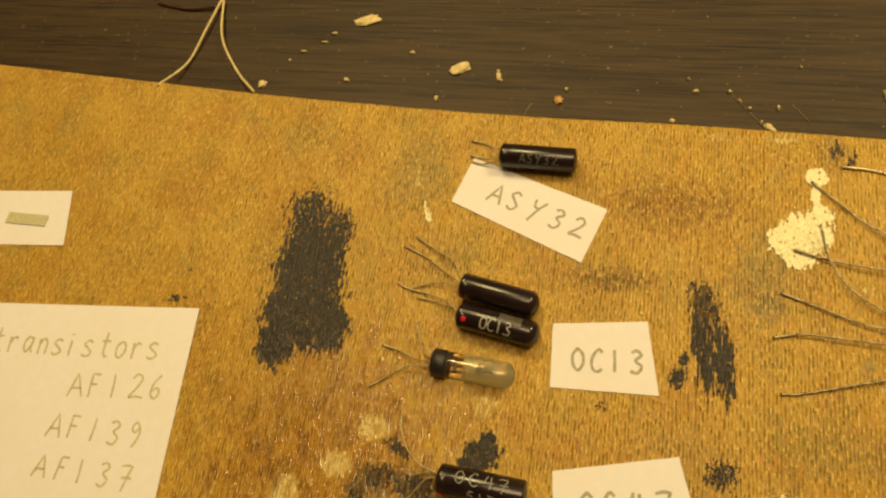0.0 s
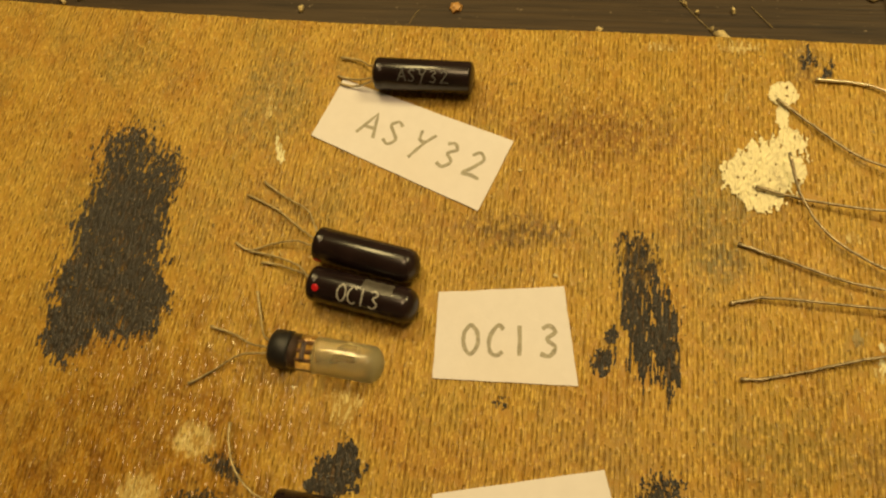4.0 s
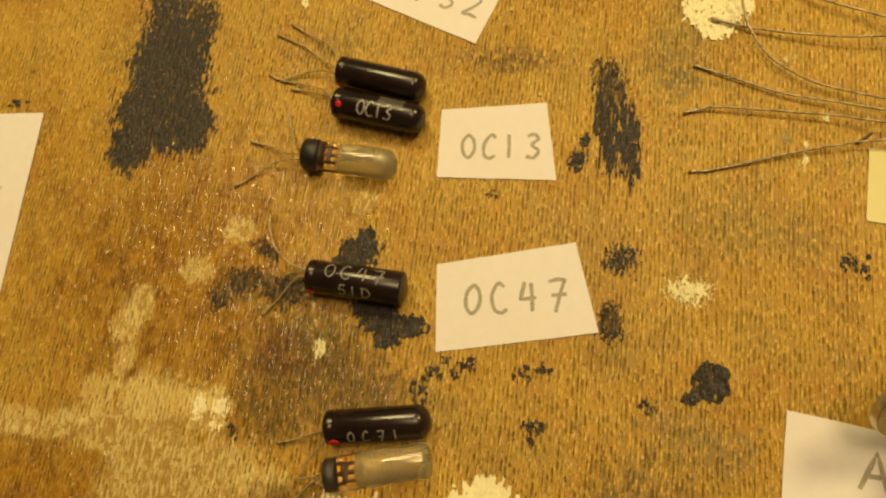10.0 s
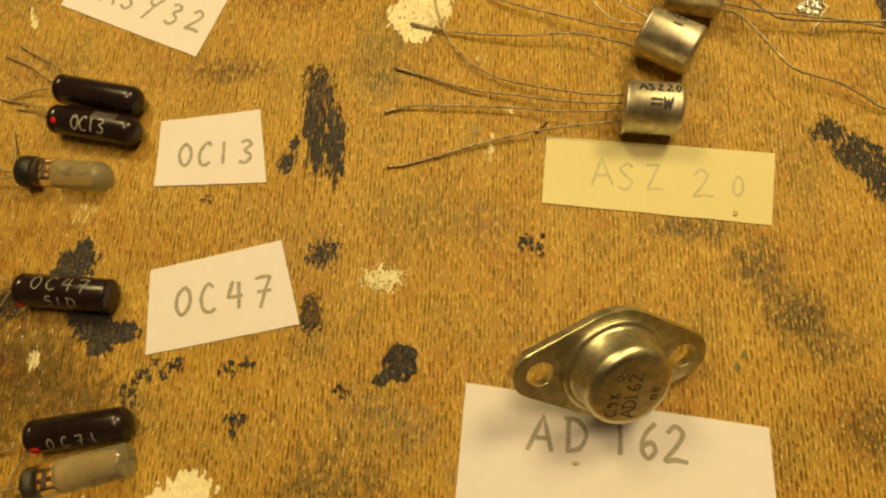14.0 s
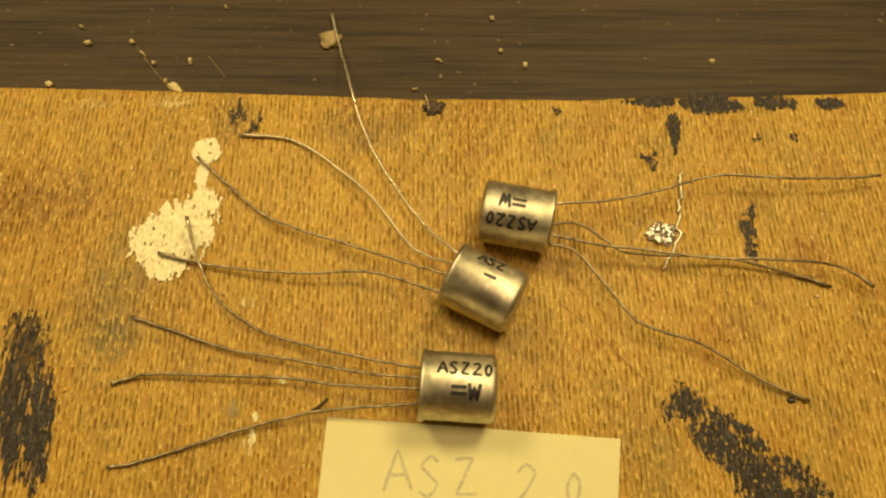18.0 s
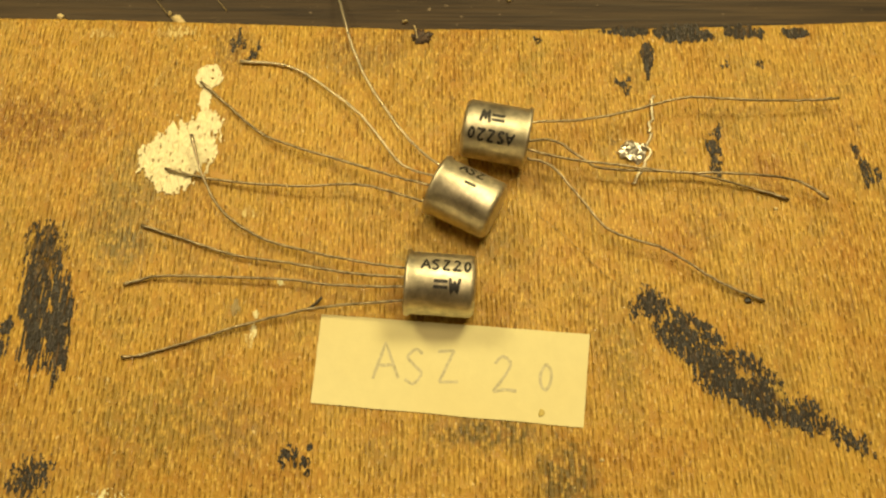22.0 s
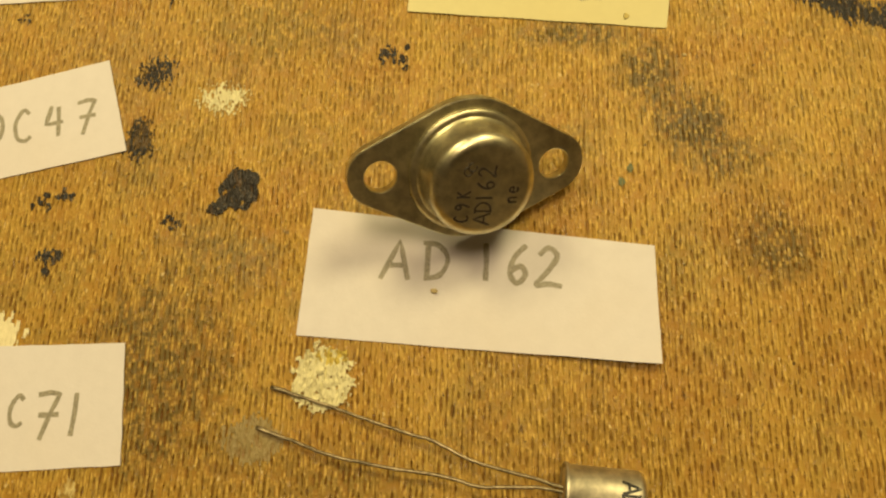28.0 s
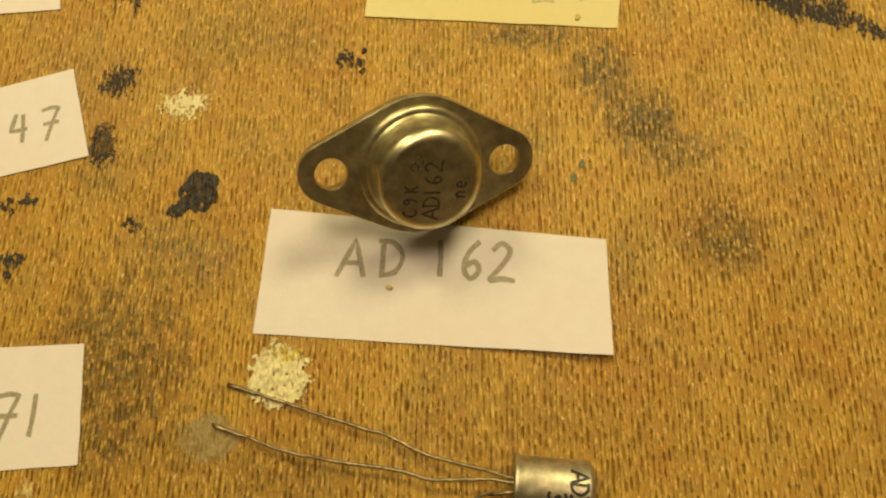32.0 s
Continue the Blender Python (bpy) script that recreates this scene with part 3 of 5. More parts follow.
FZ = -780.0
wall("floor", -1700, -1900, FZ - 60, 1700, 1500, FZ, FLOORMAT, "plain brown floor of the workroom")
wall("ceiling", -1700, -1900, 1650, 1700, 1500, 1710, WALLPAINT, "plain warm white ceiling of the workroom")
wall("wall_north", -1700, 1500, FZ, 1700, 1560, 1650, WALLPAINT, "plain painted wall behind the bench")
wall("wall_south", -1700, -1960, FZ, 1700, -1900, 1650, WALLPAINT, "plain painted wall opposite the bench")
wall("wall_east", 1700, -1960, FZ, 1760, 1560, 1650, WALLPAINT, "plain painted side wall of the workroom")
wall("wall_west", -1760, -1960, FZ, -1700, 1560, 1650, WALLPAINT, "plain painted side wall of the workroom")

bench = thing("workbench", 0, 100, FZ, "dark stained wooden workbench with fine straight grain", "workbench")
part("benchtop", box_bm(-800, -330, -TH - 30, 800, 480, -TH, 3), BENCH, bench, "dark brown grained benchtop", smooth=False)
for lx in (-740, 740):
    for ly in (-280, 430):
        part("leg", box_bm(lx - 30, ly - 30, FZ, lx + 30, ly + 30, -TH - 30, 3), BENCH, bench, smooth=False)

# the board, with a slightly uneven sawn edge
X0, X1, YB = -262.0, 150.0, -250.0


EDGE = ((-262, 10.8), (-212, 7.4), (-180, 5.2), (-147, 3.0), (-102, 1.1), (-76, 0.6), (-52, 0.7), (-20, 0.0), (10, -1.0), (38, -1.0), (66, -0.2), (89, 0.9), (150, 2.6))


def edge_line(x):
    """The far edge of the board is bowed."""
    return float(np.interp(x, [p[0] for p in EDGE], [p[1] for p in EDGE]))


def board_mesh():
    bm = bmesh.new()
    xs = [X0 + (X1 - X0) * i / 412 for i in range(413)]
    rows = []
    for y, z, amp in ((-YB * -1, -TH, 0), (YB, 0, 0), (-0.6, 0, 1), (-0.25, -0.12, 1), (0.0, -0.45, 1), (0.0, -TH, 1)):
        rows.append([bm.verts.new((x, y + amp * (edge_line(x) + 0.16 * noise.noise(Vector((x * 0.8, 0, 0))) + 0.22 * noise.noise(Vector((x * 0.12, 4, 0)))), z)) for x in xs])
    for a, b in zip(rows, rows[1:] + rows[:1]):
        for i in range(len(xs) - 1):
            bm.faces.new((a[i], a[i + 1], b[i + 1], b[i]))
    for i in (0, -1):
        bm.faces.new([r[i] for r in rows])
    bmesh.ops.recalc_face_normals(bm, faces=bm.faces)
    return bm


board = solo("work_board", board_mesh(), BOARD, 0, 0, 0, "worn golden-brown fibrous wooden board, paint-stained, on the dark bench", "board", smooth=False)


# ---- dried paint on the board ----
FLECKS = {}


def paint(label, mat, blobs, seed, cell=0.19, streak=(2.1, 0.5), rag=1.15, holes=0.2, thick=0.10, name="paint_stain", turn=0.0):
    """A ragged dried patch. blobs: centre x, y, half-sizes, turn in degrees; streak: how fine the brush marks are across and along."""
    pad = 1.35
    x0 = min(b[0] - max(b[2], b[3]) * pad for b in blobs)
    x1 = max(b[0] + max(b[2], b[3]) * pad for b in blobs)
    y0 = min(b[1] - max(b[2], b[3]) * pad for b in blobs)
    y1 = max(b[1] + max(b[2], b[3]) * pad for b in blobs)
    nx, ny = int((x1 - x0) / cell) + 1, int((y1 - y0) / cell) + 1
    ct, st = math.cos(math.radians(turn)), math.sin(math.radians(turn))
    turned = [(b[0], b[1], b[2], b[3], math.cos(math.radians(b[4])), math.sin(math.radians(b[4]))) for b in blobs]
    verts, cells, index = [], set(), {}

    def vert(i, j):
        if (i, j) not in index:
            x, y = x0 + i * cell, y0 + j * cell
            n1 = noise.noise(Vector((x * 3.1, y * 1.3, seed)))
            index[i, j] = len(verts)
            verts.append(((x + 0.35 * cell * n1) * MM, (y + 0.35 * cell * noise.noise(Vector((y * 2.7, x * 3.3, seed)))) * MM,
                          (0.02 + thick * (0.6 + 0.6 * n1 + 0.4 * noise.noise(Vector((x * 1.2, y * 0.5, seed + 5))))) * MM))
        return index[i, j]

    for i in range(nx):
        for j in range(ny):
            x, y = x0 + (i + 0.5) * cell, y0 + (j + 0.5) * cell
            best = -9.0
            for bx, by, rx, ry, c, s in turned:
                dx, dy = x - bx, y - by
                u, v = (dx * c + dy * s) / rx, (-dx * s + dy * c) / ry
                best = max(best, 1 - (u * u + v * v) ** 0.5)
            if best < -0.34:
                continue
            u, v = x * ct + y * st, -x * st + y * ct
            f = best + rag * (0.55 * noise.noise(Vector((u * streak[0], v * streak[1], seed)))
                              + 0.30 * noise.noise(Vector((u * streak[0] * 2.6, v * streak[1] * 2.6, seed + 3)))
                              + 0.25 * noise.noise(Vector((x * 0.35, y * 0.3, seed + 8))))
            if f < 0.06:
                continue
            if holes and noise.noise(Vector((u * streak[0] * 1.7, v * streak[1] * 1.7, seed + 11))) > 0.75 - holes - 0.5 * (0.35 - min(best, 0.35)):
                continue
            cells.add((i, j))
    # each connected island is a part of its own; specks go to the flecks
    islands = []
    while cells:
        stack, isle = [cells.pop()], []
        while stack:
            i, j = stack.pop()
            isle.append((i, j))
            for q in ((i + 1, j), (i - 1, j), (i, j + 1), (i, j - 1), (i + 1, j + 1), (i - 1, j - 1), (i + 1, j - 1), (i - 1, j + 1)):
                if q in cells:
                    cells.remove(q)
                    stack.append(q)
        islands.append(isle)
    islands.sort(key=len, reverse=True)
    for k, isle in enumerate(islands):
        index.clear()
        verts.clear()
        faces = [(vert(i, j), vert(i + 1, j), vert(i + 1, j + 1), vert(i, j + 1)) for i, j in sorted(isle)]
        if k and len(isle) * cell * cell < 2.0:
            bag = FLECKS.setdefault(mat, ([], []))
            base = len(bag[0])
            bag[0].extend(verts)
            bag[1].extend(tuple(base + q for q in fc) for fc in faces)
            continue
        me = bpy.data.meshes.new(name)
        me.from_pydata(verts, [], faces)
        me.materials.append(mat)
        ob = new(name, me)
        ob.parent = board
        tagged(ob, label)


BK, WT = "dry-brushed black paint smear", "crusty cream-white paint splash"
paint(BK, BLACKPAINT, [(-127.3, -44, 9.0, 13.5, 8), (-126.5, -53.5, 10.3, 9, 0), (-130.8, -61, 5.0, 6.0, 0), (-119.4, -56, 4.6, 6.5, 0)], 1, streak=(2.0, 0.45), rag=0.75, holes=0.14)
paint("dry brush dashes of black paint", BLACKPAINT, [(-130.5, -30, 6, 7, 0), (-123, -33, 4, 5.5, 0)], 2, streak=(2.0, 0.55), rag=1.7, holes=0.40)
paint(BK, BLACKPAINT, [(-41.6, -50.5, 2.5, 9.4, 9.4), (-38.0, -52.0, 2.3, 8.6, 8)], 3, streak=(2.5, 0.25), rag=1.25, holes=0.30)
paint("dry brush dashes of black paint", THINBLACK, [(-42.0, -41.5, 3.0, 4.5, 8)], 87, streak=(2.1, 0.5), rag=1.7, holes=0.4, cell=0.15)
paint(BK, BLACKPAINT, [(-46.3, -57, 1.5, 2.4, -20), (-45.3, -53.5, 1.0, 1.6, -30)], 4, holes=0.2)
paint(BK, BLACKPAINT, [(-82.4, -77.8, 3.9, 3.2, 20), (-81.2, -74.8, 1.8, 2.2, 0), (-85.2, -79.5, 1.6, 1.2, 0)], 5, streak=(1.3, 0.8), rag=0.8, holes=0.05)
paint(BK, BLACKPAINT, [(-77.5, -88, 5, 3.4, -25), (-72.5, -89.8, 4.4, 2.2, 8), (-75, -92, 2.8, 1.9, 0)], 12, streak=(1.3, 0.8), rag=0.8, holes=0.05)
paint(BK, BLACKPAINT, [(-22.7, -92.6, 3.0, 3.3, 0), (-25.5, -95.4, 1.7, 1.2, 30)], 6, streak=(0.7, 0.5), rag=0.7, thick=0.25)
paint(BK, BLACKPAINT, [(-37.4, -74.0, 2.6, 2.6, 0), (-39.5, -75.5, 1.8, 1.0, 0)], 7, streak=(2.0, 0.9), rag=1.9, holes=0.42, cell=0.15)
paint("thin worn black paint patch", THINBLACK, [(-38.7, -85.0, 2.2, 3.2, 0)], 8, streak=(1.6, 0.8), rag=1.2, holes=0.3)
for k, (x, y, a, b) in enumerate(((-61.3, -95.0, 2.6, 1.7), (-67.0, -96.7, 1.7, 1.4), (-67.8, -99.5, 1.6, 1.6), (-51.9, -95.0, 1.3, 1.6),
                                  (-48.6, -94.0, 1.3, 1.0), (-49.6, -103.0, 1.6, 2.2), (-98.3, -110.2, 1.3, 1.3), (-0.4, -72.0, 1.5, 1.5),
                                  (-31.5, -98.0, 1.5, 1.0), (48.4, -12.3, 1.6, 1.5), (61.5, -23.5, 1.9, 3.6), (-16.5, -4.2, 0.9, 2.6),
                                  (-13.6, -6.5, 1.0, 1.8), (-2.9, -71.0, 1.2, 1.3), (85.0, -27.0, 1.6, 3.0), (34.0, -3.2, 0.9, 0.5),
                                  (-159.0, -53.4, 2.3, 0.8), (-60.5, -65.0, 0.8, 0.8),
                                  (71.0, -8.0, 0.7, 0.7), (65.7, -8.2, 0.8, 0.8))):
    dots = random.Random(90 + k)
    bits = [(x, y, a * 0.62, b * 0.62, 0)]
    for _ in range(4):
        th, r = dots.uniform(0, 6.3), dots.uniform(0.7, 1.35)
        bits.append((x + a * r * math.cos(th), y + b * r * math.sin(th), 0.34 * a, 0.42 * b, 0))
    paint("small black paint spot", BLACKPAINT, bits, 20 + k, streak=(2.1, 0.8), rag=2.1, holes=0.42, cell=0.14)
paint(BK, BLACKPAINT, [(49.6, -49.8, 3.2, 2.0, -55), (53.2, -54.4, 5.0, 2.7, -55), (57.6, -58.8, 5.4, 3.0, -48), (62.8, -63.0, 4.6, 2.4, -40), (67.6, -65.6, 3.6, 1.4, -32)], 79, streak=(2.3, 0.75), rag=1.35, holes=0.28, cell=0.15)
paint("dry brush dashes of black paint", BLACKPAINT, [(46.6, -50.6, 0.8, 1.5, 0), (57.2, -53.4, 3.2, 1.3, -45), (63.2, -58.6, 4.0, 1.6, -40), (70, -65.2, 4.6, 1.8, -30), (75, -68.4, 3.6, 1.4, -26)], 77, streak=(1.9, 0.7), rag=2.1, holes=0.5, cell=0.15)
paint("thin worn black paint patch", THINBLACK, [(-101.5, -84.5, 5.0, 2.2, 0), (-94, -86.0, 4.5, 2.8, 0), (-106.0, -88.5, 2.0, 2.4, 0)], 13, streak=(1.8, 0.7), rag=1.9, holes=0.45)
paint("thin worn black paint patch", THINBLACK, [(-99, -79, 3.2, 1.3, -25)], 15, streak=(1.8, 0.8), rag=1.7, holes=0.35)
paint(BK, BLACKPAINT, [(50, -1.6, 4, 1.0, 0), (59, -1.9, 5.5, 1.9, 0), (69, -1.6, 4, 1.5, 0), (78, -1.8, 2, 1.2, 0), (52.5, -6.5, 1.0, 4.0, 0)], 10, streak=(1.2, 0.4), rag=1.0, holes=0.15)
paint(WT, WHITEPAINT, [(-22.5, -24.0, 5.0, 5.6, 0), (-26.5, -26, 3.6, 4.2, 0), (-19.8, -19.8, 2.4, 2.6, 0), (-24, -30, 3.2, 2.4, 0)], 50, streak=(1.4, 0.5), rag=0.72, thick=0.4)
paint(WT, WHITEPAINT, [(-20.6, -11.0, 2.4, 2.4, 0)], 51, streak=(0.9, 0.8), rag=0.35, thick=0.35)
paint("thin cream paint neck between two splashes", WHITEPAINT, [(-20.7, -15.6, 1.0, 3.4, 0)], 81, rag=0.8, holes=0.15)
paint("thin cream paint trail", DULLPAINT, [(-12.0, -35.2, 1.4, 1.0, 0)], 52, rag=1.1, holes=0.2)
paint("pale greenish dried paint patch", GREENPAINT, [(-8.8, -119.0, 4.4, 4.3, 0)], 53, streak=(1.1, 0.8), rag=0.6, thick=0.5)
paint("yellowed edge of the pale paint patch", YELLOWPAINT, [(-7.6, -116.0, 2.2, 1.2, 0)], 78, streak=(1.1, 0.9), rag=0.8, thick=0.55)
paint("thin grey dried glue spot", GREYGLUE, [(-17.2, -127, 4.2, 3.2, 0)], 54, rag=0.6, holes=0.2)
paint(WT, WHITEPAINT, [(-55.5, -114.6, 4.6, 3.4, 15), (-60.3, -118.5, 2.4, 4.8, 0)], 55, streak=(1.2, 0.45), rag=0.7, holes=0.1)
paint("scuffed pale paint mark", GREENPAINT, [(-27.0, -78.5, 3.4, 2.2, 0)], 56, streak=(2.0, 0.8), rag=1.9, holes=0.42, cell=0.15)
paint(WT, WASHPAINT, [(-94, -130.5, 8, 8.5, -10), (-90.5, -140, 5, 7.5, 0), (-102, -128, 7.5, 5.0, -20), (-87, -130, 4.6, 4.6, 0), (-99, -137, 4, 4, 0)], 57, streak=(1.6, 0.6), rag=1.0, holes=0.24)
paint(WT, DULLPAINT, [(-108, -124, 6.5, 5, 20), (-112, -117, 5.5, 4, 0), (-104, -129, 6, 5, 0), (-118, -113.4, 9, 2.4, 6), (-100.5, -116, 4, 3, 0)], 82, streak=(1.8, 0.6), rag=1.5, holes=0.42)
paint(WT, WHITEPAINT, [(-101.5, -108.0, 1.6, 2.4, 0), (-105, -107.6, 1.4, 2.2, 0)], 67, rag=1.2, holes=0.25)
paint("scattered cream paint flecks on worn lacquer", DULLPAINT, [(-110.5, -114.5, 4.5, 3.0, 20), (-107.8, -121.6, 5.5, 4.0, 20), (-96.5, -122.3, 5.0, 3.6, 20), (-112.3, -130.0, 5.0, 4.5, 20)], 80, streak=(1.9, 0.9), rag=1.9, holes=0.5, cell=0.16)
paint(WT, WASHPAINT, [(-124, -145, 5, 8, 0), (-113, -147, 6, 4, 0)], 68, rag=1.1, holes=0.25)
paint(WT, DULLPAINT, [(-116, -128, 8, 6, 0), (-123, -143, 7, 8, 0), (-110, -138, 6, 5, 0)], 58, rag=1.15, holes=0.34)
paint("faded white brush stroke", DULLPAINT, [(-150, -116.6, 9, 1.2, 6), (-138, -115.0, 10, 1.3, 6), (-121, -112.4, 10, 1.4, 8), (-106, -109.6, 7, 1.5, 8)], 59, streak=(0.9, 1.3), rag=0.9, holes=0.3)
paint("faded white brush stroke", DULLPAINT, [(-119.5, -91, 1.6, 3.2, 10), (-124, -95.4, 1.8, 2.4, 0), (-105.3, -75.5, 2.2, 1.4, 20), (-111.3, -83.8, 1.8, 1.2, 0)], 60, rag=1.6, holes=0.42)
paint("flecked white paint spot", GREENPAINT, [(-86.0, -95.0, 1.0, 1.8, 0)], 61, rag=1.4, holes=0.36, cell=0.13)
paint("flecked white paint spot", GREENPAINT, [(-102.6, -26.5, 0.7, 3.2, 22)], 62, rag=1.4, holes=0.4, cell=0.14)
paint("fine pale green scratches of paint", DULLPAINT, [(-106.6, -17.5, 0.7, 5.5, 10)], 83, streak=(2.4, 0.8), rag=1.5, holes=0.55, cell=0.13)
paint("small teal paint fleck", TEALPAINT, [(32.2, -89.0, 0.5, 0.8, -35), (31.0, -91.1, 0.5, 0.7, 0)], 88, rag=1.1, cell=0.12)
paint("small pale paint fleck", GREENPAINT, [(-9.1, -53.9, 0.6, 1.1, 0), (-9.0, -51.3, 0.4, 0.8, 0), (-5.8, -46.4, 0.5, 0.7, 0)], 84, rag=0.9, cell=0.14)
paint("thin pinkish scratch of paint", DULLPAINT, [(-28.8, -11.4, 0.4, 1.8, -25)], 85, rag=1.2, holes=0.35, cell=0.12)
paint("grey paint fleck", GREYGLUE, [(-12.1, -50.1, 0.7, 1.3, 0)], 86, rag=1.2, cell=0.14)
paint("pale scuffs along the edge", DULLPAINT, [(-27, -2.2, 3.6, 1.1, 0), (-39.5, -2.6, 2.6, 1.0, 0)], 63, rag=1.9, holes=0.5, cell=0.14)
paint("flecked white paint spot", WHITEPAINT, [(-78.5, -119.5, 4.5, 2.2, -10), (-72.5, -119.5, 1.4, 3.0, 0)], 64, rag=1.0, holes=0.3)
paint("flecked white paint spot", DULLPAINT, [(-36.2, -140.5, 1.2, 2.6, 20), (-41, -134, 1.2, 1.4, 0), (-30, -145, 1.4, 4, 10)], 65, rag=1.0, holes=0.3)
paint("flecked white paint spot", DULLPAINT, [(-83, -68, 2.5, 2.5, 0), (-9.5, -55, 0.8, 1.3, 0)], 66, rag=1.2, holes=0.3)

for mat, (vs, fs) in FLECKS.items():
    me = bpy.data.meshes.new("paint_speckle")
    me.from_pydata(vs, [], fs)
    me.materials.append(mat)
    fl = new("paint_speckle", me)
    fl.parent = board
    tagged(fl, "scattered specks of dried paint", kind="stuff")


# ---- paper labels ----
def label_sheet(bl, br, tr, tl, mat, words, label, category="paper label", curl=0.25, seed=1.0, ink=PENCIL, lift=0.0):
    """A cut slip of paper between four corners, with lines of writing: text, base line start and end, height, stroke width."""
    cx, cy = sum(p[0] for p in (bl, br, tr, tl)) / 4, sum(p[1] for p in (bl, br, tr, tl)) / 4
    ob = thing("paper_label", cx, cy, 0.03, label, category)
    nu, nv = 24, 12
    bm = bmesh.new()

    def at(u, v):
        x = (bl[0] * (1 - u) + br[0] * u) * (1 - v) + (tl[0] * (1 - u) + tr[0] * u) * v
        y = (bl[1] * (1 - u) + br[1] * u) * (1 - v) + (tl[1] * (1 - u) + tr[1] * u) * v
        e = 0.10 * noise.noise(Vector((u * 6, v * 6, seed)))
        if u in (0, 1) or v in (0, 1):
            x, y = x + e * 0.8, y + e * 0.8
        z = 0.16 + curl * ((2 * u - 1) ** 2 * 0.5 + 0.35 * (2 * v - 1) ** 2) * (0.6 + 0.8 * noise.noise(Vector((u * 1.5, v * 1.5, seed + 4))))
        return Vector((x, y, max(z, 0.14) + lift * u ** 3 * (1 - v) ** 1.5))

    top = [[bm.verts.new(at(i / nu, j / nv)) for j in range(nv + 1)] for i in range(nu + 1)]
    low = [[bm.verts.new(v.co - Vector((0, 0, 0.11))) for v in row] for row in top]
    for i in range(nu):
        for j in range(nv):
            bm.faces.new((top[i][j], top[i + 1][j], top[i + 1][j + 1], top[i][j + 1]))
            bm.faces.new((low[i][j + 1], low[i + 1][j + 1], low[i + 1][j], low[i][j]))
    for i in range(nu):
        bm.faces.new((low[i][0], low[i + 1][0], top[i + 1][0], top[i][0]))
        bm.faces.new((top[i][nv], top[i + 1][nv], low[i + 1][nv], low[i][nv]))
    for j in range(nv):
        bm.faces.new((top[0][j], top[0][j + 1], low[0][j + 1], low[0][j]))
        bm.faces.new((low[nu][j], low[nu][j + 1], top[nu][j + 1], top[nu][j]))
    sheet = part("sheet", bm, mat, ob, smooth=False)
    a0, ub, vb = Vector(bl), Vector(br) - Vector(bl), Vector(tl) - Vector(bl)
    det = ub.x * vb.y - ub.y * vb.x

    def on_sheet(a, b):
        flat = on_flat(a, b, 0)

        def where(u, v):
            p, nor = flat(u, v)
            d = Vector((p.x, p.y)) - a0
            s, t = (d.x * vb.y - d.y * vb.x) / det, (ub.x * d.y - ub.y * d.x) / det
            z = at(min(max(s, 0.02), 0.98), min(max(t, 0.02), 0.98)).z
            return Vector((p.x, p.y, z)), nor
        return where

    for text, a, b, h, w, *places in words:
        length = (Vector(b) - Vector(a)).length
        for i, ch in enumerate(text):
            if ch != " ":
                part("letter", strokes(text, on_sheet(a, b), length, h, w, jitter=0.22, lift=0.035, places=places, only=i), ink, sheet, "grey pencilled " + ch, smooth=False)
    return ob


label_sheet((-97.5, -23.3), (-67.0, -35.3), (-62.6, -22.3), (-93.9, -11.6), PAPER,
            [("ASY32", (-89.8, -22.2), (-67.3, -29.8), 4.6, 0.58)], "white paper slip with ASY32 in pencil beside a black transistor", seed=1)
label_sheet((-70.5, -62.5), (-49.5, -61.3), (-52.6, -46.6), (-71.4, -49.3), PAPER,
            [("OC13", (-66.4, -58.6), (-53.0, -57.4), 4.5, 0.62)], "white paper slip with OC13 in pencil on the board", seed=2)
label_sheet((-66.3, -93.3), (-40.3, -87.0), (-45.3, -72.2), (-68.2, -78.4), PAPER,
            [("OC47", (-62.3, -86.4), (-45.4, -83.6), 5.0, 0.64)], "white paper slip with OC47 in pencil on the board", seed=3)
label_sheet((-59.1, -133.0), (-34.3, -130.8), (-36.1, -115.0), (-59.3, -116.2), PAPER,
            [("OC", (-55.3, -126.2), (-47.5, -126.2), 4.0, 0.6), ("71", (-47.0, -127.4), (-39.8, -127.2), 5.6, 0.66)],
            "white paper slip with OC71 in pencil on the board", seed=4)
label_sheet((-12.7, -113.4), (35.0, -116.0), (35.0, -100.2), (-11.8, -95.5), PAPER,
            [("AD162", (-1.7, -105.3), (22.4, -105.9), 5.3, 0.72, 0.0, 5.6, 13.3, 17.0, 21.0)],
            "white paper slip with AD162 in pencil under a power transistor", seed=5, curl=0.15, lift=1.1)
label_sheet((0.0, -64.1), (38.2, -67.2), (39.9, -54.0), (0.7, -51.3), YELLOW,
            [("A", (8.7, -60.6), (13.7, -60.5), 5.2, 0.42), ("S", (12.9, -61.3), (15.8, -61.2), 4.9, 0.42), ("Z", (18.1, -61.2), (22.6, -61.0), 4.6, 0.42),
             ("2", (25.8, -62.4), (29.9, -62.3), 5.0, 0.42), ("0", (32.3, -62.3), (35.3, -62.2), 3.9, 0.42)],
            "pale yellow paper slip with ASZ20 in faint pencil", seed=6, ink=FAINT)
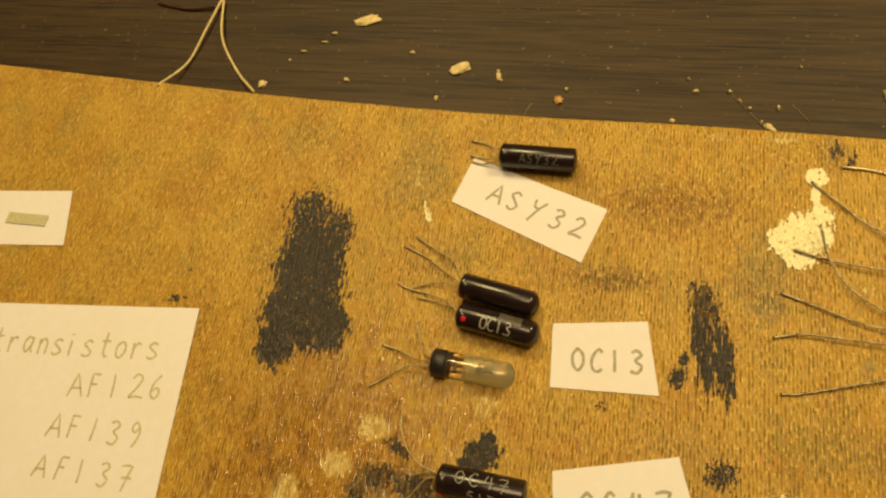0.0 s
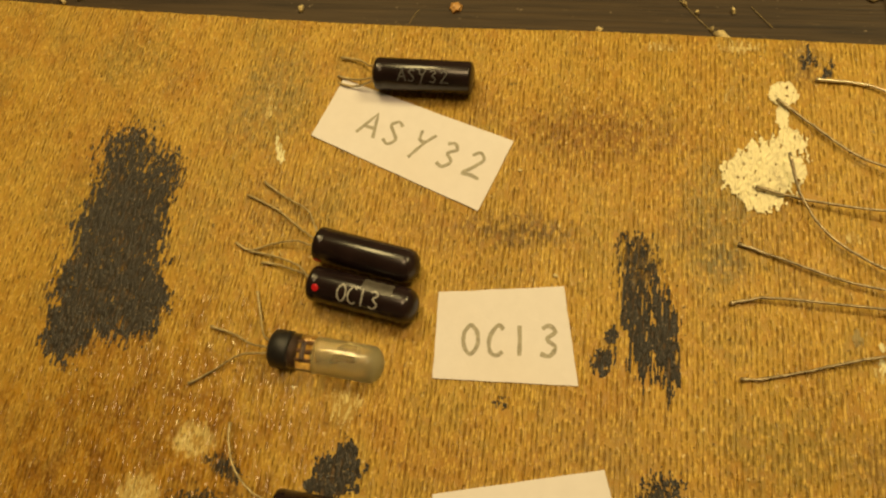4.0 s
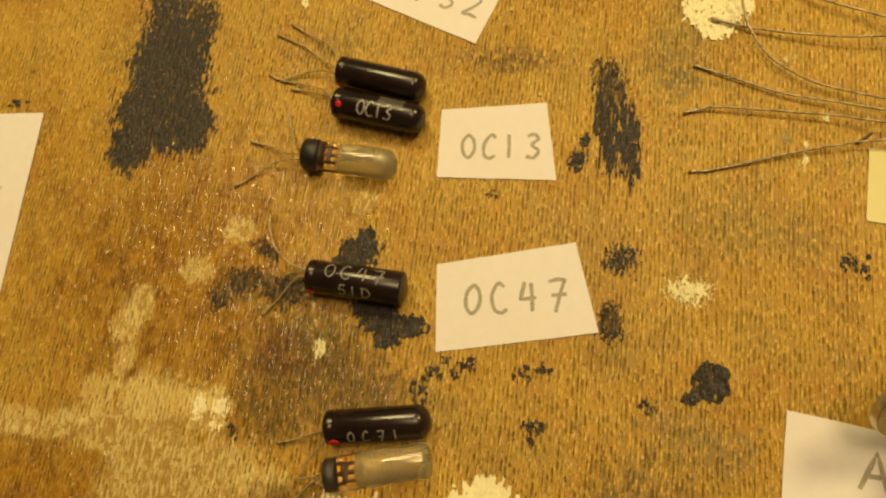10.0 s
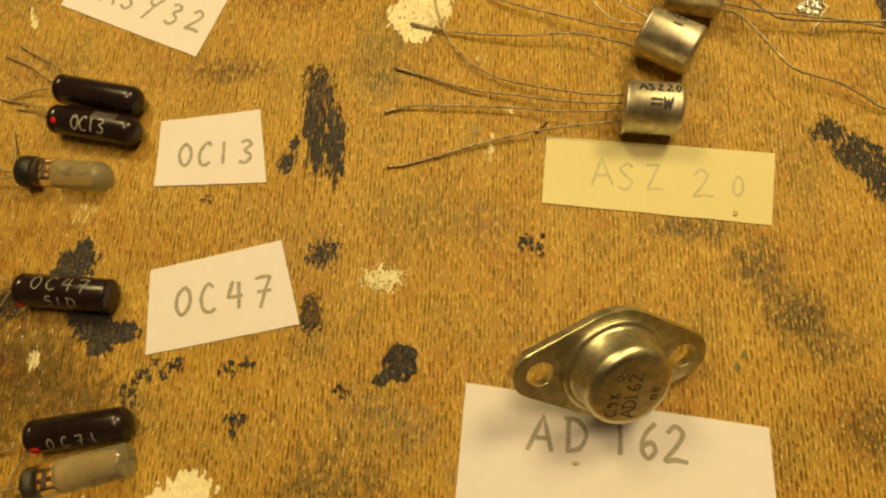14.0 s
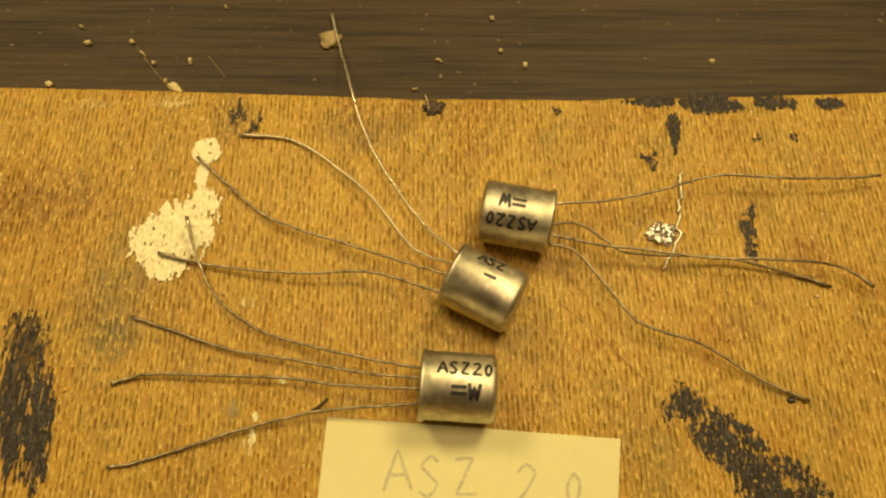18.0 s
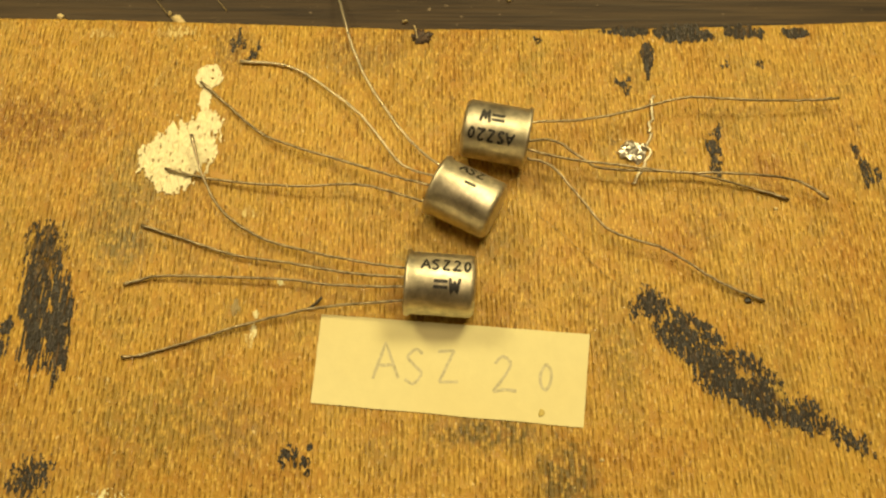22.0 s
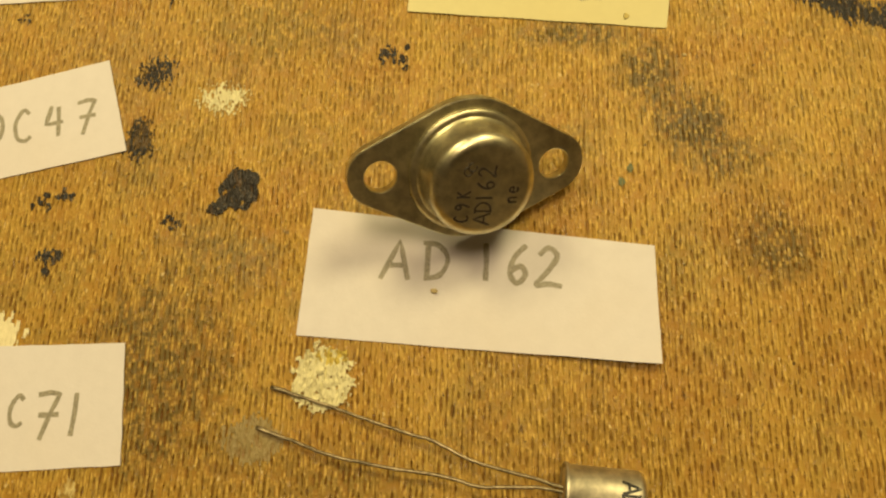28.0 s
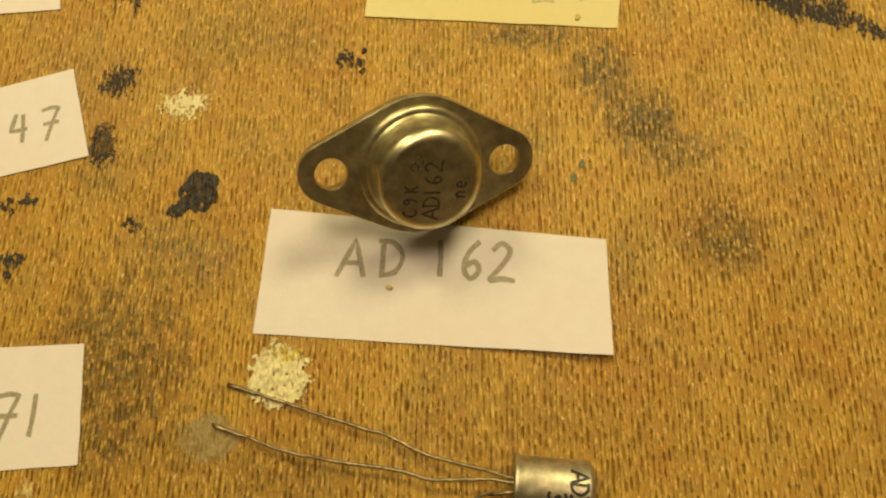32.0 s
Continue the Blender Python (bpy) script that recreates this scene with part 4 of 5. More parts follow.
label_sheet((-204, -135.0), (-146.0, -128.0), (-151.6, -55.5), (-206, -60.5), PAPER,
            [("transistors", (-202, -72.2), (-158.5, -68.6), 6.2, 0.55), ("AF126", (-177.4, -79.4), (-153.8, -76.8), 5.2, 0.5),
             ("AF139", (-179.4, -88.4), (-155.0, -87.4), 5.0, 0.5), ("AF137", (-179.3, -97.2), (-154.5, -96.0), 4.8, 0.5)],
            "large white paper sheet listing transistors in pencil", "paper sheet", seed=7, curl=0.2, ink=FAINT)
small = label_sheet((-219, -46.0), (-193.5, -44.0), (-197.0, -29.0), (-221, -31), PAPER, [], "small white paper slip with illegible pencil mark", seed=8)
part("pencil_mark", box_bm(-213, -39.5, 0.42, -201, -36.5, 0.46), FAINT, small, "illegible grey pencil mark", smooth=False)


# ---- the small transistors ----
R0 = 2.75


def body_profile(length, r, dome, groove=False):
    """Flat base with a soft edge, straight wall, and a domed or flat far end."""
    p = [(0, 0), (0, r * 0.86), (0.12, r * 0.96), (0.45, r)]
    if groove:
        p += [(1.15, r), (1.3, r * 0.982), (1.55, r * 0.982), (1.7, r)]
    d = dome
    p += [(length - d, r)]
    p += [(length - d + d * math.sin(a), r * (1 if d > 1.2 else 0.80) * math.cos(a) + (0 if d > 1.2 else r * 0.20)) for a in [math.pi / 2 * k / 10 for k in range(1, 10)]]
    p += [(length, 0 if d > 1.2 else r * 0.2), (length, 0)] if d <= 1.2 else [(length, 0)]
    return p


def lead(ob, pts, r=0.165, mat=None, label=""):
    """A bent lead; its free end, where it is low, is lumpy with old solder."""
    return part("lead", tube(pts, r, wobble=0.12, tip=0 if pts[0][2] < pts[-1][2] else -1), mat or DULLWIRE, ob, label)


def black_transistor(label, a, b, wires, text=(), dome=2.2, dot=None, r=R0, group="", ink=None, scrape=None, broad=1.0):
    a, b = (*a, r + 0.05), (*b, r + 0.05)
    m = axis_frame(a, b)
    length = (Vector(b) - Vector(a)).length
    ob = thing("transistor", a[0], a[1], 0.05, label, "transistor", group)
    body = part("body", lathe(body_profile(length, r, dome, True), m), BLACKGLASS, ob, "glossy black lacquered glass body")
    part("base_seal", lathe([(-0.35, 0), (-0.35, r * 0.62), (-0.1, r * 0.72), (0.06, r * 0.74), (0.06, 0)], m, 24), REDSEAL, ob, "dark red base seal")
    for w in wires:
        lead(ob, w)
    for line, x0, turn, h, size, flip in text:
        for i, ch in enumerate(line):
            part("letter", strokes(line, on_round(m, x0, r, turn, flip), size, h, 0.30 if ink is SILVER else 0.22, lift=0.025, only=i, broad=broad), ink or MARK, body, "pale stamped " + ch, smooth=False)
    if scrape:
        # bare grey glass where the lacquer is rubbed off
        x0, x1, a0, a1 = scrape
        bm = bmesh.new()
        grid = []
        for i in range(13):
            row = []
            for j in range(9):
                ang = math.radians(a0 + (a1 - a0) * (j + (0.9 * noise.noise(Vector((i * 0.5, j, 3))) if j in (0, 8) else 0)) / 8)
                nor = m.to_3x3() @ Vector((0, -math.cos(ang), math.sin(ang)))
                row.append(bm.verts.new(m @ Vector((x0 + (x1 - x0) * i / 12 + 0.25 * noise.noise(Vector((j * 0.7, i, 8))), 0, 0)) + nor * (r + 0.015)))
            grid.append(row)
        for i in range(12):
            for j in range(8):
                bm.faces.new((grid[i][j], grid[i + 1][j], grid[i + 1][j + 1], grid[i][j + 1]))
        part("scraped_patch", bm, SCRAPED, body, "dull grey patch of rubbed lacquer")
    if dot:
        x, turn, size = dot
        bm = bmesh.new()
        nor = m.to_3x3() @ Vector((0, -math.cos(math.radians(turn)), math.sin(math.radians(turn))))
        c = m @ Vector((x, 0, 0)) + nor * (r - 0.05)
        bmesh.ops.create_uvsphere(bm, u_segments=16, v_segments=10, radius=size)
        q = nor.to_track_quat("Z", "Y").to_matrix().to_4x4()
        for v in bm.verts:
            v.co = c + (q @ Vector((v.co.x, v.co.y, v.co.z * 0.25)))
        part("colour_dot", bm, REDPAINT, body, "red paint collector dot")
    return ob


def glass_transistor(label, a, b, wires, fill_from, fill=FROST, r=R0, dome=2.0, cap=None, cap_label="black base seal", seal=REDGLASS, group=""):
    """A bare glass tube, half filled, with the junction and its posts showing."""
    a, b = (*a, r + 0.05), (*b, r + 0.05)
    m = axis_frame(a, b)
    length = (Vector(b) - Vector(a)).length
    ob = thing("transistor", a[0], a[1], 0.05, label, "transistor", group)
    outer = body_profile(length, r, dome)
    inner = [(0.3 + x * (length - 0.7) / length, q * 0.88) for x, q in outer]
    glass = part("glass_tube", lathe(outer + inner[::-1], m), GLASS, ob, "clear glass tube")
    glass.visible_shadow = False
    f0 = fill_from
    pr = body_profile(length - f0, r, dome)
    part("filling", lathe([(f0 + x * (length - f0 - 0.5) / (length - f0), q * 0.865) for x, q in pr], m), fill, ob,
         "frosted whitish jelly filling" if fill is FROST else "opaque white filling")
    if cap:
        part("stem", lathe([(1.0, 0), (1.0, r * 0.7), (cap[1] + 0.5, r * 0.66), (cap[1] + 1.1, r * 0.36), (cap[1] + 1.3, 0)], m, 24), CRYSTAL, ob, "dark brown stem inside the glass")
        part("cap", lathe([(cap[0], 0), (cap[0], cap[2] * 0.85), (cap[0] + 0.4, cap[2]), (cap[1] - 0.5, cap[2]), (cap[1], cap[2] * 0.9), (cap[1], 0)], m, 28), RUBBER, ob, cap_label)
    part("base_seal", lathe([(0.4, 0), (0.4, r * 0.80), (0.7, r * 0.85), (1.9, r * 0.85), (2.2, r * 0.7), (2.4, 0)], m, 24), seal, ob, "dark red glass base seal")
    for k in (-1, 0, 1):
        p0, p1 = m @ Vector((2.0, k * 0.9, 0.3)), m @ Vector((f0 - 0.1, k * 0.75, 0.5))
        part("post", tube([p0, (p0 + p1) / 2 + Vector((0, 0, 0.2)), p1], 0.20), POST, ob)
    q = m @ Vector((max(3.6, f0 - 1.4), 0, 0.7))
    part("junction", box_bm(q.x - 0.5, q.y - 1.0, q.z - 0.35, q.x + 0.3, q.y + 0.9, q.z + 0.3, 0.16), CRYSTAL, ob, "dark red junction inside the glass")
    for w in wires:
        lead(ob, w)
    return ob


def z(pts, *heights):
    """Give heights to plan points."""
    return [(x, y, heights[min(i, len(heights) - 1)]) for i, (x, y) in enumerate(pts)]


G13, G71 = "OC13 transistors", "OC71 transistors"
black_transistor("black cylindrical transistor marked ASY32, lying above its paper slip", (-87.2, -11.9), (-70.2, -12.2),
                 [z([(-95.2, -7.3), (-91.5, -7.9), (-89, -9.8), (-87.3, -10.6)], 0.5, 0.8, 2.0, 3.4),
                  z([(-94.9, -11.3), (-91.8, -12.0), (-89, -12.4), (-87.3, -12.2)], 0.5, 0.8, 1.8, 2.4),
                  z([(-94.6, -12.8), (-91.5, -13.4), (-89, -13.4), (-87.3, -13.0)], 0.6, 0.8, 1.8, 3.0)],
                 [("ASY32", 4.4, 34, 2.0, 8.6, 1)], dome=0.7, ink=DIMMARK)
black_transistor("plain glossy black glass transistor leaning on its twin", (-91.1, -43.9), (-74.4, -46.8),
                 [z([(-103.7, -32.8), (-100.1, -35.1), (-94.8, -37.7), (-93.0, -40.0), (-91.3, -43.0)], 0.4, 0.7, 1.6, 2.2, 3.2),
                  z([(-106.2, -35.4), (-100.6, -37.6), (-96.2, -40.5), (-91.3, -43.6)], 0.4, 0.6, 1.2, 2.2),
                  z([(-106.0, -44.2), (-103.2, -45.2), (-99.2, -43.8), (-95, -43.4), (-91.3, -44.6)], 0.4, 0.4, 0.8, 1.6, 2.4)],
                 dot=(0.8, -5, 0.7), group=G13)
black_transistor("glossy black glass transistor marked OC13 with red dot", (-90.7, -50.4), (-73.6, -53.0),
                 [z([(-100.8, -47.2), (-97.4, -47.5), (-92.6, -48.9), (-90.9, -49.8)], 0.4, 0.8, 2.0, 3.0),
                  z([(-103.5, -45.4), (-99, -46.0), (-94, -47.6), (-90.9, -50.4)], 0.4, 0.8, 2.0, 3.0)],
                 [("OC13", 5.2, 40, 2.7, 6.2, 1)], dot=(1.6, 62, 0.6), group=G13, ink=SILVER, scrape=(8.6, 13.4, 92, 138))
glass_transistor("clear glass transistor with frosted filling and black base", (-94.4, -61.1), (-77.4, -62.1),
                 [z([(-100.3, -52.0), (-98.6, -56.0), (-97.0, -59.2), (-94.6, -60.6)], 0.4, 0.9, 1.8, 2.8),
                  z([(-106.7, -58.4), (-102.6, -59.2), (-99.0, -60.6), (-94.6, -61.2)], 0.5, 0.8, 1.6, 2.6),
                  z([(-107.9, -67.6), (-104.4, -65.2), (-100.4, -62.6), (-94.6, -61.8)], 0.4, 0.5, 1.4, 2.6)],
                 6.6, cap=(-0.2, 3.0, 2.9), seal=RUBBER, group=G13)
black_transistor("black cylindrical transistor marked OC47 on a paint smear", (-89.2, -83.3), (-72.3, -83.9),
                 [z([(-97.3, -90.7), (-94.7, -87.2), (-91.9, -83.8), (-89.3, -83.4)], 0.4, 0.7, 2.0, 2.8),
                  z([(-94.8, -83.4), (-92.4, -82.8), (-89.3, -82.8)], 0.8, 1.8, 2.8),
                  z([(-99.4, -72.6), (-98.6, -75.6), (-96.6, -79.0), (-93.0, -81.6), (-89.3, -82.6)], 1.2, 1.6, 2.2, 2.8, 3.4)],
                 [("OC47", 3.5, 84, 2.5, 10.0, 1), ("51D", 6.2, 25, 1.9, 5.0, 1)], dome=0.7, dot=(0.9, 8, 0.75), r=2.9, broad=1.3)
black_transistor("black domed transistor marked OC71 with red dot", (-81.5, -107.6), (-65.0, -104.4),
                 [z([(-90.2, -111.2), (-86.8, -110.0), (-82.6, -108.3), (-81.4, -107.8)], 0.5, 0.8, 2.0, 2.6),
                  z([(-85.1, -115.6), (-84.2, -113.0), (-82.2, -110.4), (-81.2, -108.8)], 0.6, 1.2, 2.0, 2.6)],
                 [("OC71", 3.9, 26, 2.0, 8.6, 1)], dot=(1.4, 22, 0.95), group=G71)
glass_transistor("glass transistor half filled with frosted jelly", (-80.3, -114.9), (-64.1, -110.0),
                 [z([(-86.3, -120.3), (-83.6, -117.0), (-81.4, -115.2), (-80.2, -114.8)], 0.5, 0.9, 2.0, 2.6),
                  z([(-86.0, -116.2), (-83.5, -115.6), (-80.2, -114.2)], 0.7, 1.6, 2.8)],
                 5.2, dome=0.9, cap=(-0.1, 1.2, 2.2), seal=RUBBER, group=G71)
black_transistor("black domed transistor marked OC71 against its paper slip", (-74.7, -123.1), (-58.2, -125.1),
                 [z([(-81.7, -116.0), (-79.0, -117.3), (-76.6, -119.8), (-74.8, -122.0)], 2.8, 2.0, 2.4, 3.2),
                  z([(-83.0, -120.2), (-79.4, -121.0), (-76.5, -122.2), (-74.8, -122.8)], 0.5, 0.9, 2.2, 2.8),
                  z([(-82.2, -125.4), (-80.5, -123.5), (-77.5, -123.2), (-74.8, -123.5)], 0.4, 0.8, 1.8, 2.4)],
                 [("OC71", 4.6, 114, 2.2, 7.6, 1)], group=G71)
glass_transistor("glass transistor with bright white filling", (-78.3, -131.0), (-61.8, -130.2),
                 [z([(-85.5, -128.4), (-81.9, -129.8), (-78.4, -130.4)], 0.5, 1.4, 2.8),
                  z([(-86.1, -131.6), (-81.6, -132.0), (-78.4, -131.2)], 0.5, 1.4, 2.6),
                  z([(-85.6, -136.2), (-82.2, -134.3), (-78.4, -132.0)], 0.4, 1.2, 2.4)],
                 6.2, fill=WHITEFILL, group=G71)
glass_transistor("long clear glass transistor with a black rubber base cap", (-77.0, -139.4), (-60.6, -138.5),
                 [z([(-85.6, -136.3), (-83.8, -136.4), (-81.8, -137.6), (-79.6, -138.8), (-76.9, -138.8)], 0.5, 0.8, 1.6, 2.8),
                  z([(-85.8, -140.4), (-83, -140.0), (-79.6, -139.6), (-76.9, -139.6)], 0.5, 1.2, 2.6),
                  z([(-85.1, -144.6), (-83.0, -143.7), (-81.0, -141.6), (-79.6, -140.4), (-76.9, -140.4)], 0.4, 0.6, 1.6, 2.4)],
                 8.0, dome=0.6, cap=(-3.6, -1.9, 3.2), cap_label="black rubber base cap", group=G71)


# ---- the metal cans ----
def can_profile(length, r):
    """A drawn can: flanged open end at x = 0, rounded shoulder at the far end."""
    p = [(0, 0), (0, r * 0.86), (0.35, r * 0.88), (0.35, r * 1.0), (0.0, r * 1.02), (-0.1, r * 1.06), (0.35, r * 1.07), (0.7, r)]
    p += [(length - 0.9, r)] + [(length - 0.9 + 0.9 * math.sin(a), r - 0.9 + 0.9 * math.cos(a)) for a in [math.pi / 2 * k / 6 for k in range(1, 7)]]
    return p + [(length - 0.05, r * 0.5), (length - 0.05, 0)]


def metal_can(label, a, b, r, wires, marks, mat=STEEL, group="", wr=0.205):
    a, b = (*a, r * 1.07 + 0.02), (*b, r * 1.07 + 0.02)
    m = axis_frame(a, b)
    length = (Vector(b) - Vector(a)).length
    ob = thing("transistor", (a[0] + b[0]) / 2, (a[1] + b[1]) / 2, 0.02, label, "transistor", group)
    can = part("can", lathe(can_profile(length, r), m, 48), mat, ob, "dull tinned metal can")
    for w, wm in wires:
        lead(ob, w, wr, wm, "long bent tinned lead")
    for kind, text, x0, turn, h, size, flip in marks:
        where = on_round(m, x0, r, turn, flip) if kind == "along" else around(m, x0, r, turn)
        for i, ch in enumerate(text):
            part("letter", strokes(text, where, size, h, 0.46 if text in "=-W" else 0.36, lift=0.03, only=i), INK, can, "black stamped " + ch, smooth=False)
    return ob


G20 = "ASZ20 transistors"
RC = 4.45
MK = [("along", "ASZ20", 2.1, 101, 1.7, 6.9, 1), ("along", "=", 3.9, 58, 2.7, 3.6, 1), ("along", "W", 6.1, 60, 2.1, 3.6, 1)]
metal_can("tinned metal can transistor marked ASZ20 above the yellow slip", (13.4, -47.7), (23.1, -48.3), RC, [
    (z([(-21.0, -23.4), (-19.0, -29.6), (-15.4, -35.4), (-9.0, -39.8), (-1.2, -42.2), (7.2, -44.2), (13.6, -45.6)], 3.2, 1.6, 1.2, 1.2, 1.8, 3.0, 4.8), WIRE),
    (z([(-27.7, -37.6), (-21.4, -39.7), (-12.7, -42.5), (-4.3, -43.8), (4.2, -45.6), (13.6, -46.9)], 0.4, 0.6, 0.9, 1.4, 2.6, 4.4), WIRE),
    (z([(-29.0, -47.1), (-26.3, -46.3), (-22.3, -45.8), (-5.8, -46.3), (2.5, -47.4), (13.6, -48.2)], 0.4, 0.6, 1.0, 1.4, 2.2, 4.2), WIRE),
    (z([(-27.6, -57.9), (-23.0, -57.1), (-13.1, -53.9), (-5.2, -51.8), (1.1, -50.6), (13.6, -50.0)], 0.4, 0.4, 0.8, 1.2, 1.8, 4.0), WIRE)], MK, group=G20)
metal_can("tinned metal can transistor marked ASZ20, lying slanted", (17.5, -32.5), (26.3, -36.9), RC, [
    (z([(-15.6, -8.2), (-8.1, -9.0), (-2.9, -12.0), (5.3, -19.3), (10.9, -26.6), (13.7, -28.9), (18.0, -31.2)], 0.5, 0.5, 1.0, 2.0, 1.8, 2.4, 4.6), BRIGHTWIRE),
    (z([(-3.4, 18.0), (-1.2, 9.5), (0.8, 2.2), (3.2, -6.0), (7.0, -14.4), (13.1, -23.6), (18.3, -29.6)], -3.2, -2.4, 0.8, 1.0, 1.4, 2.0, 4.6), BRIGHTWIRE),
    (z([(-21.6, -12.3), (-15.5, -17.8), (-10.6, -22.0), (-4.2, -24.9), (3.0, -27.3), (10.3, -30.0), (17.2, -32.6)], 0.6, 0.7, 1.0, 1.6, 2.0, 2.8, 4.5), WIRE),
    (z([(-25.2, -28.2), (-17.6, -30.0), (-5.4, -31.5), (5.0, -31.4), (10.3, -32.8), (16.4, -35.2)], 0.8, 0.9, 1.8, 2.4, 3.0, 4.0), WIRE)],
          [("along", "ASZ", 2.6, 118, 1.7, 3.6, 1), ("along", "-", 4.2, 84, 2.0, 2.0, 1)], group=G20)
metal_can("tinned metal can transistor marked ASZ20, leads spread over the board", (31.3, -24.7), (21.5, -22.8), RC, [
    (z([(31.1, -21.7), (39.6, -20.9), (46.7, -19.2), (54.8, -16.6), (59.3, -16.1), (66.3, -16.5), (76.5, -16.2), (82.0, -15.5)], 4.6, 4.0, 3.4, 3.0, 3.0, 3.0, 2.4, 2.0), WIRE),
    (z([(31.1, -24.9), (35.6, -24.4), (39.5, -26.5), (42.8, -28.3), (50.5, -28.6), (57.6, -28.8), (66.4, -30.8), (72.1, -32.6)], 4.6, 3.6, 2.6, 2.2, 2.0, 1.4, 0.6, 0.4), WIRE),
    (z([(31.1, -26.3), (37.6, -27.5), (45.2, -28.2), (54.4, -29.3), (62.8, -29.5), (71.6, -29.9), (74.8, -31.2), (77.4, -33.0)], 4.4, 3.6, 3.2, 3.0, 3.2, 2.2, 2.0, 1.6), WIRE),
    (z([(31.1, -27.8), (35.0, -28.9), (39.7, -34.6), (43.5, -38.9), (51.7, -41.5), (57.4, -45.0), (61.2, -47.0), (65.7, -48.9)], 4.4, 3.8, 3.2, 2.8, 2.0, 1.2, 0.8, 0.6), WIRE)],
          [(k, w, x, turn + 14, h, size, flip) for k, w, x, turn, h, size, flip in MK], group=G20)
metal_can("small tinned can transistor with three leads, stamped D36T", (22.1, -131.8), (31.4, -132.4), 3.4, [
    (z([(-15.4, -120.3), (-9.9, -121.8), (-3.9, -123.6), (3.4, -125.7), (6.0, -126.3), (11.3, -128.6), (18.9, -130.4), (22.9, -131.4)], 0.3, 0.5, 1.0, 1.4, 1.4, 1.6, 2.6, 3.8), WIRE),
    (z([(-16.8, -125.5), (-11.7, -127.0), (-6.5, -128.6), (0.8, -129.8), (7.9, -130.6), (12.1, -131.6), (18.9, -131.4), (22.9, -131.8)], 0.5, 0.9, 1.4, 1.6, 1.6, 1.8, 2.6, 3.6), WIRE),
    (z([(2.0, -139.8), (6.7, -137.8), (11.5, -136.2), (14.9, -135.3), (18.3, -133.3), (20.5, -133.0), (22.9, -132.6)], 0.3, 0.4, 0.6, 1.0, 1.8, 2.8, 3.4), WIRE)],
          [("round", "AD36T", 6.4, 128, 2.1, 6.4, 1), ("round", "3L", 3.9, 84, 2.0, 3.0, 1)], wr=0.22)


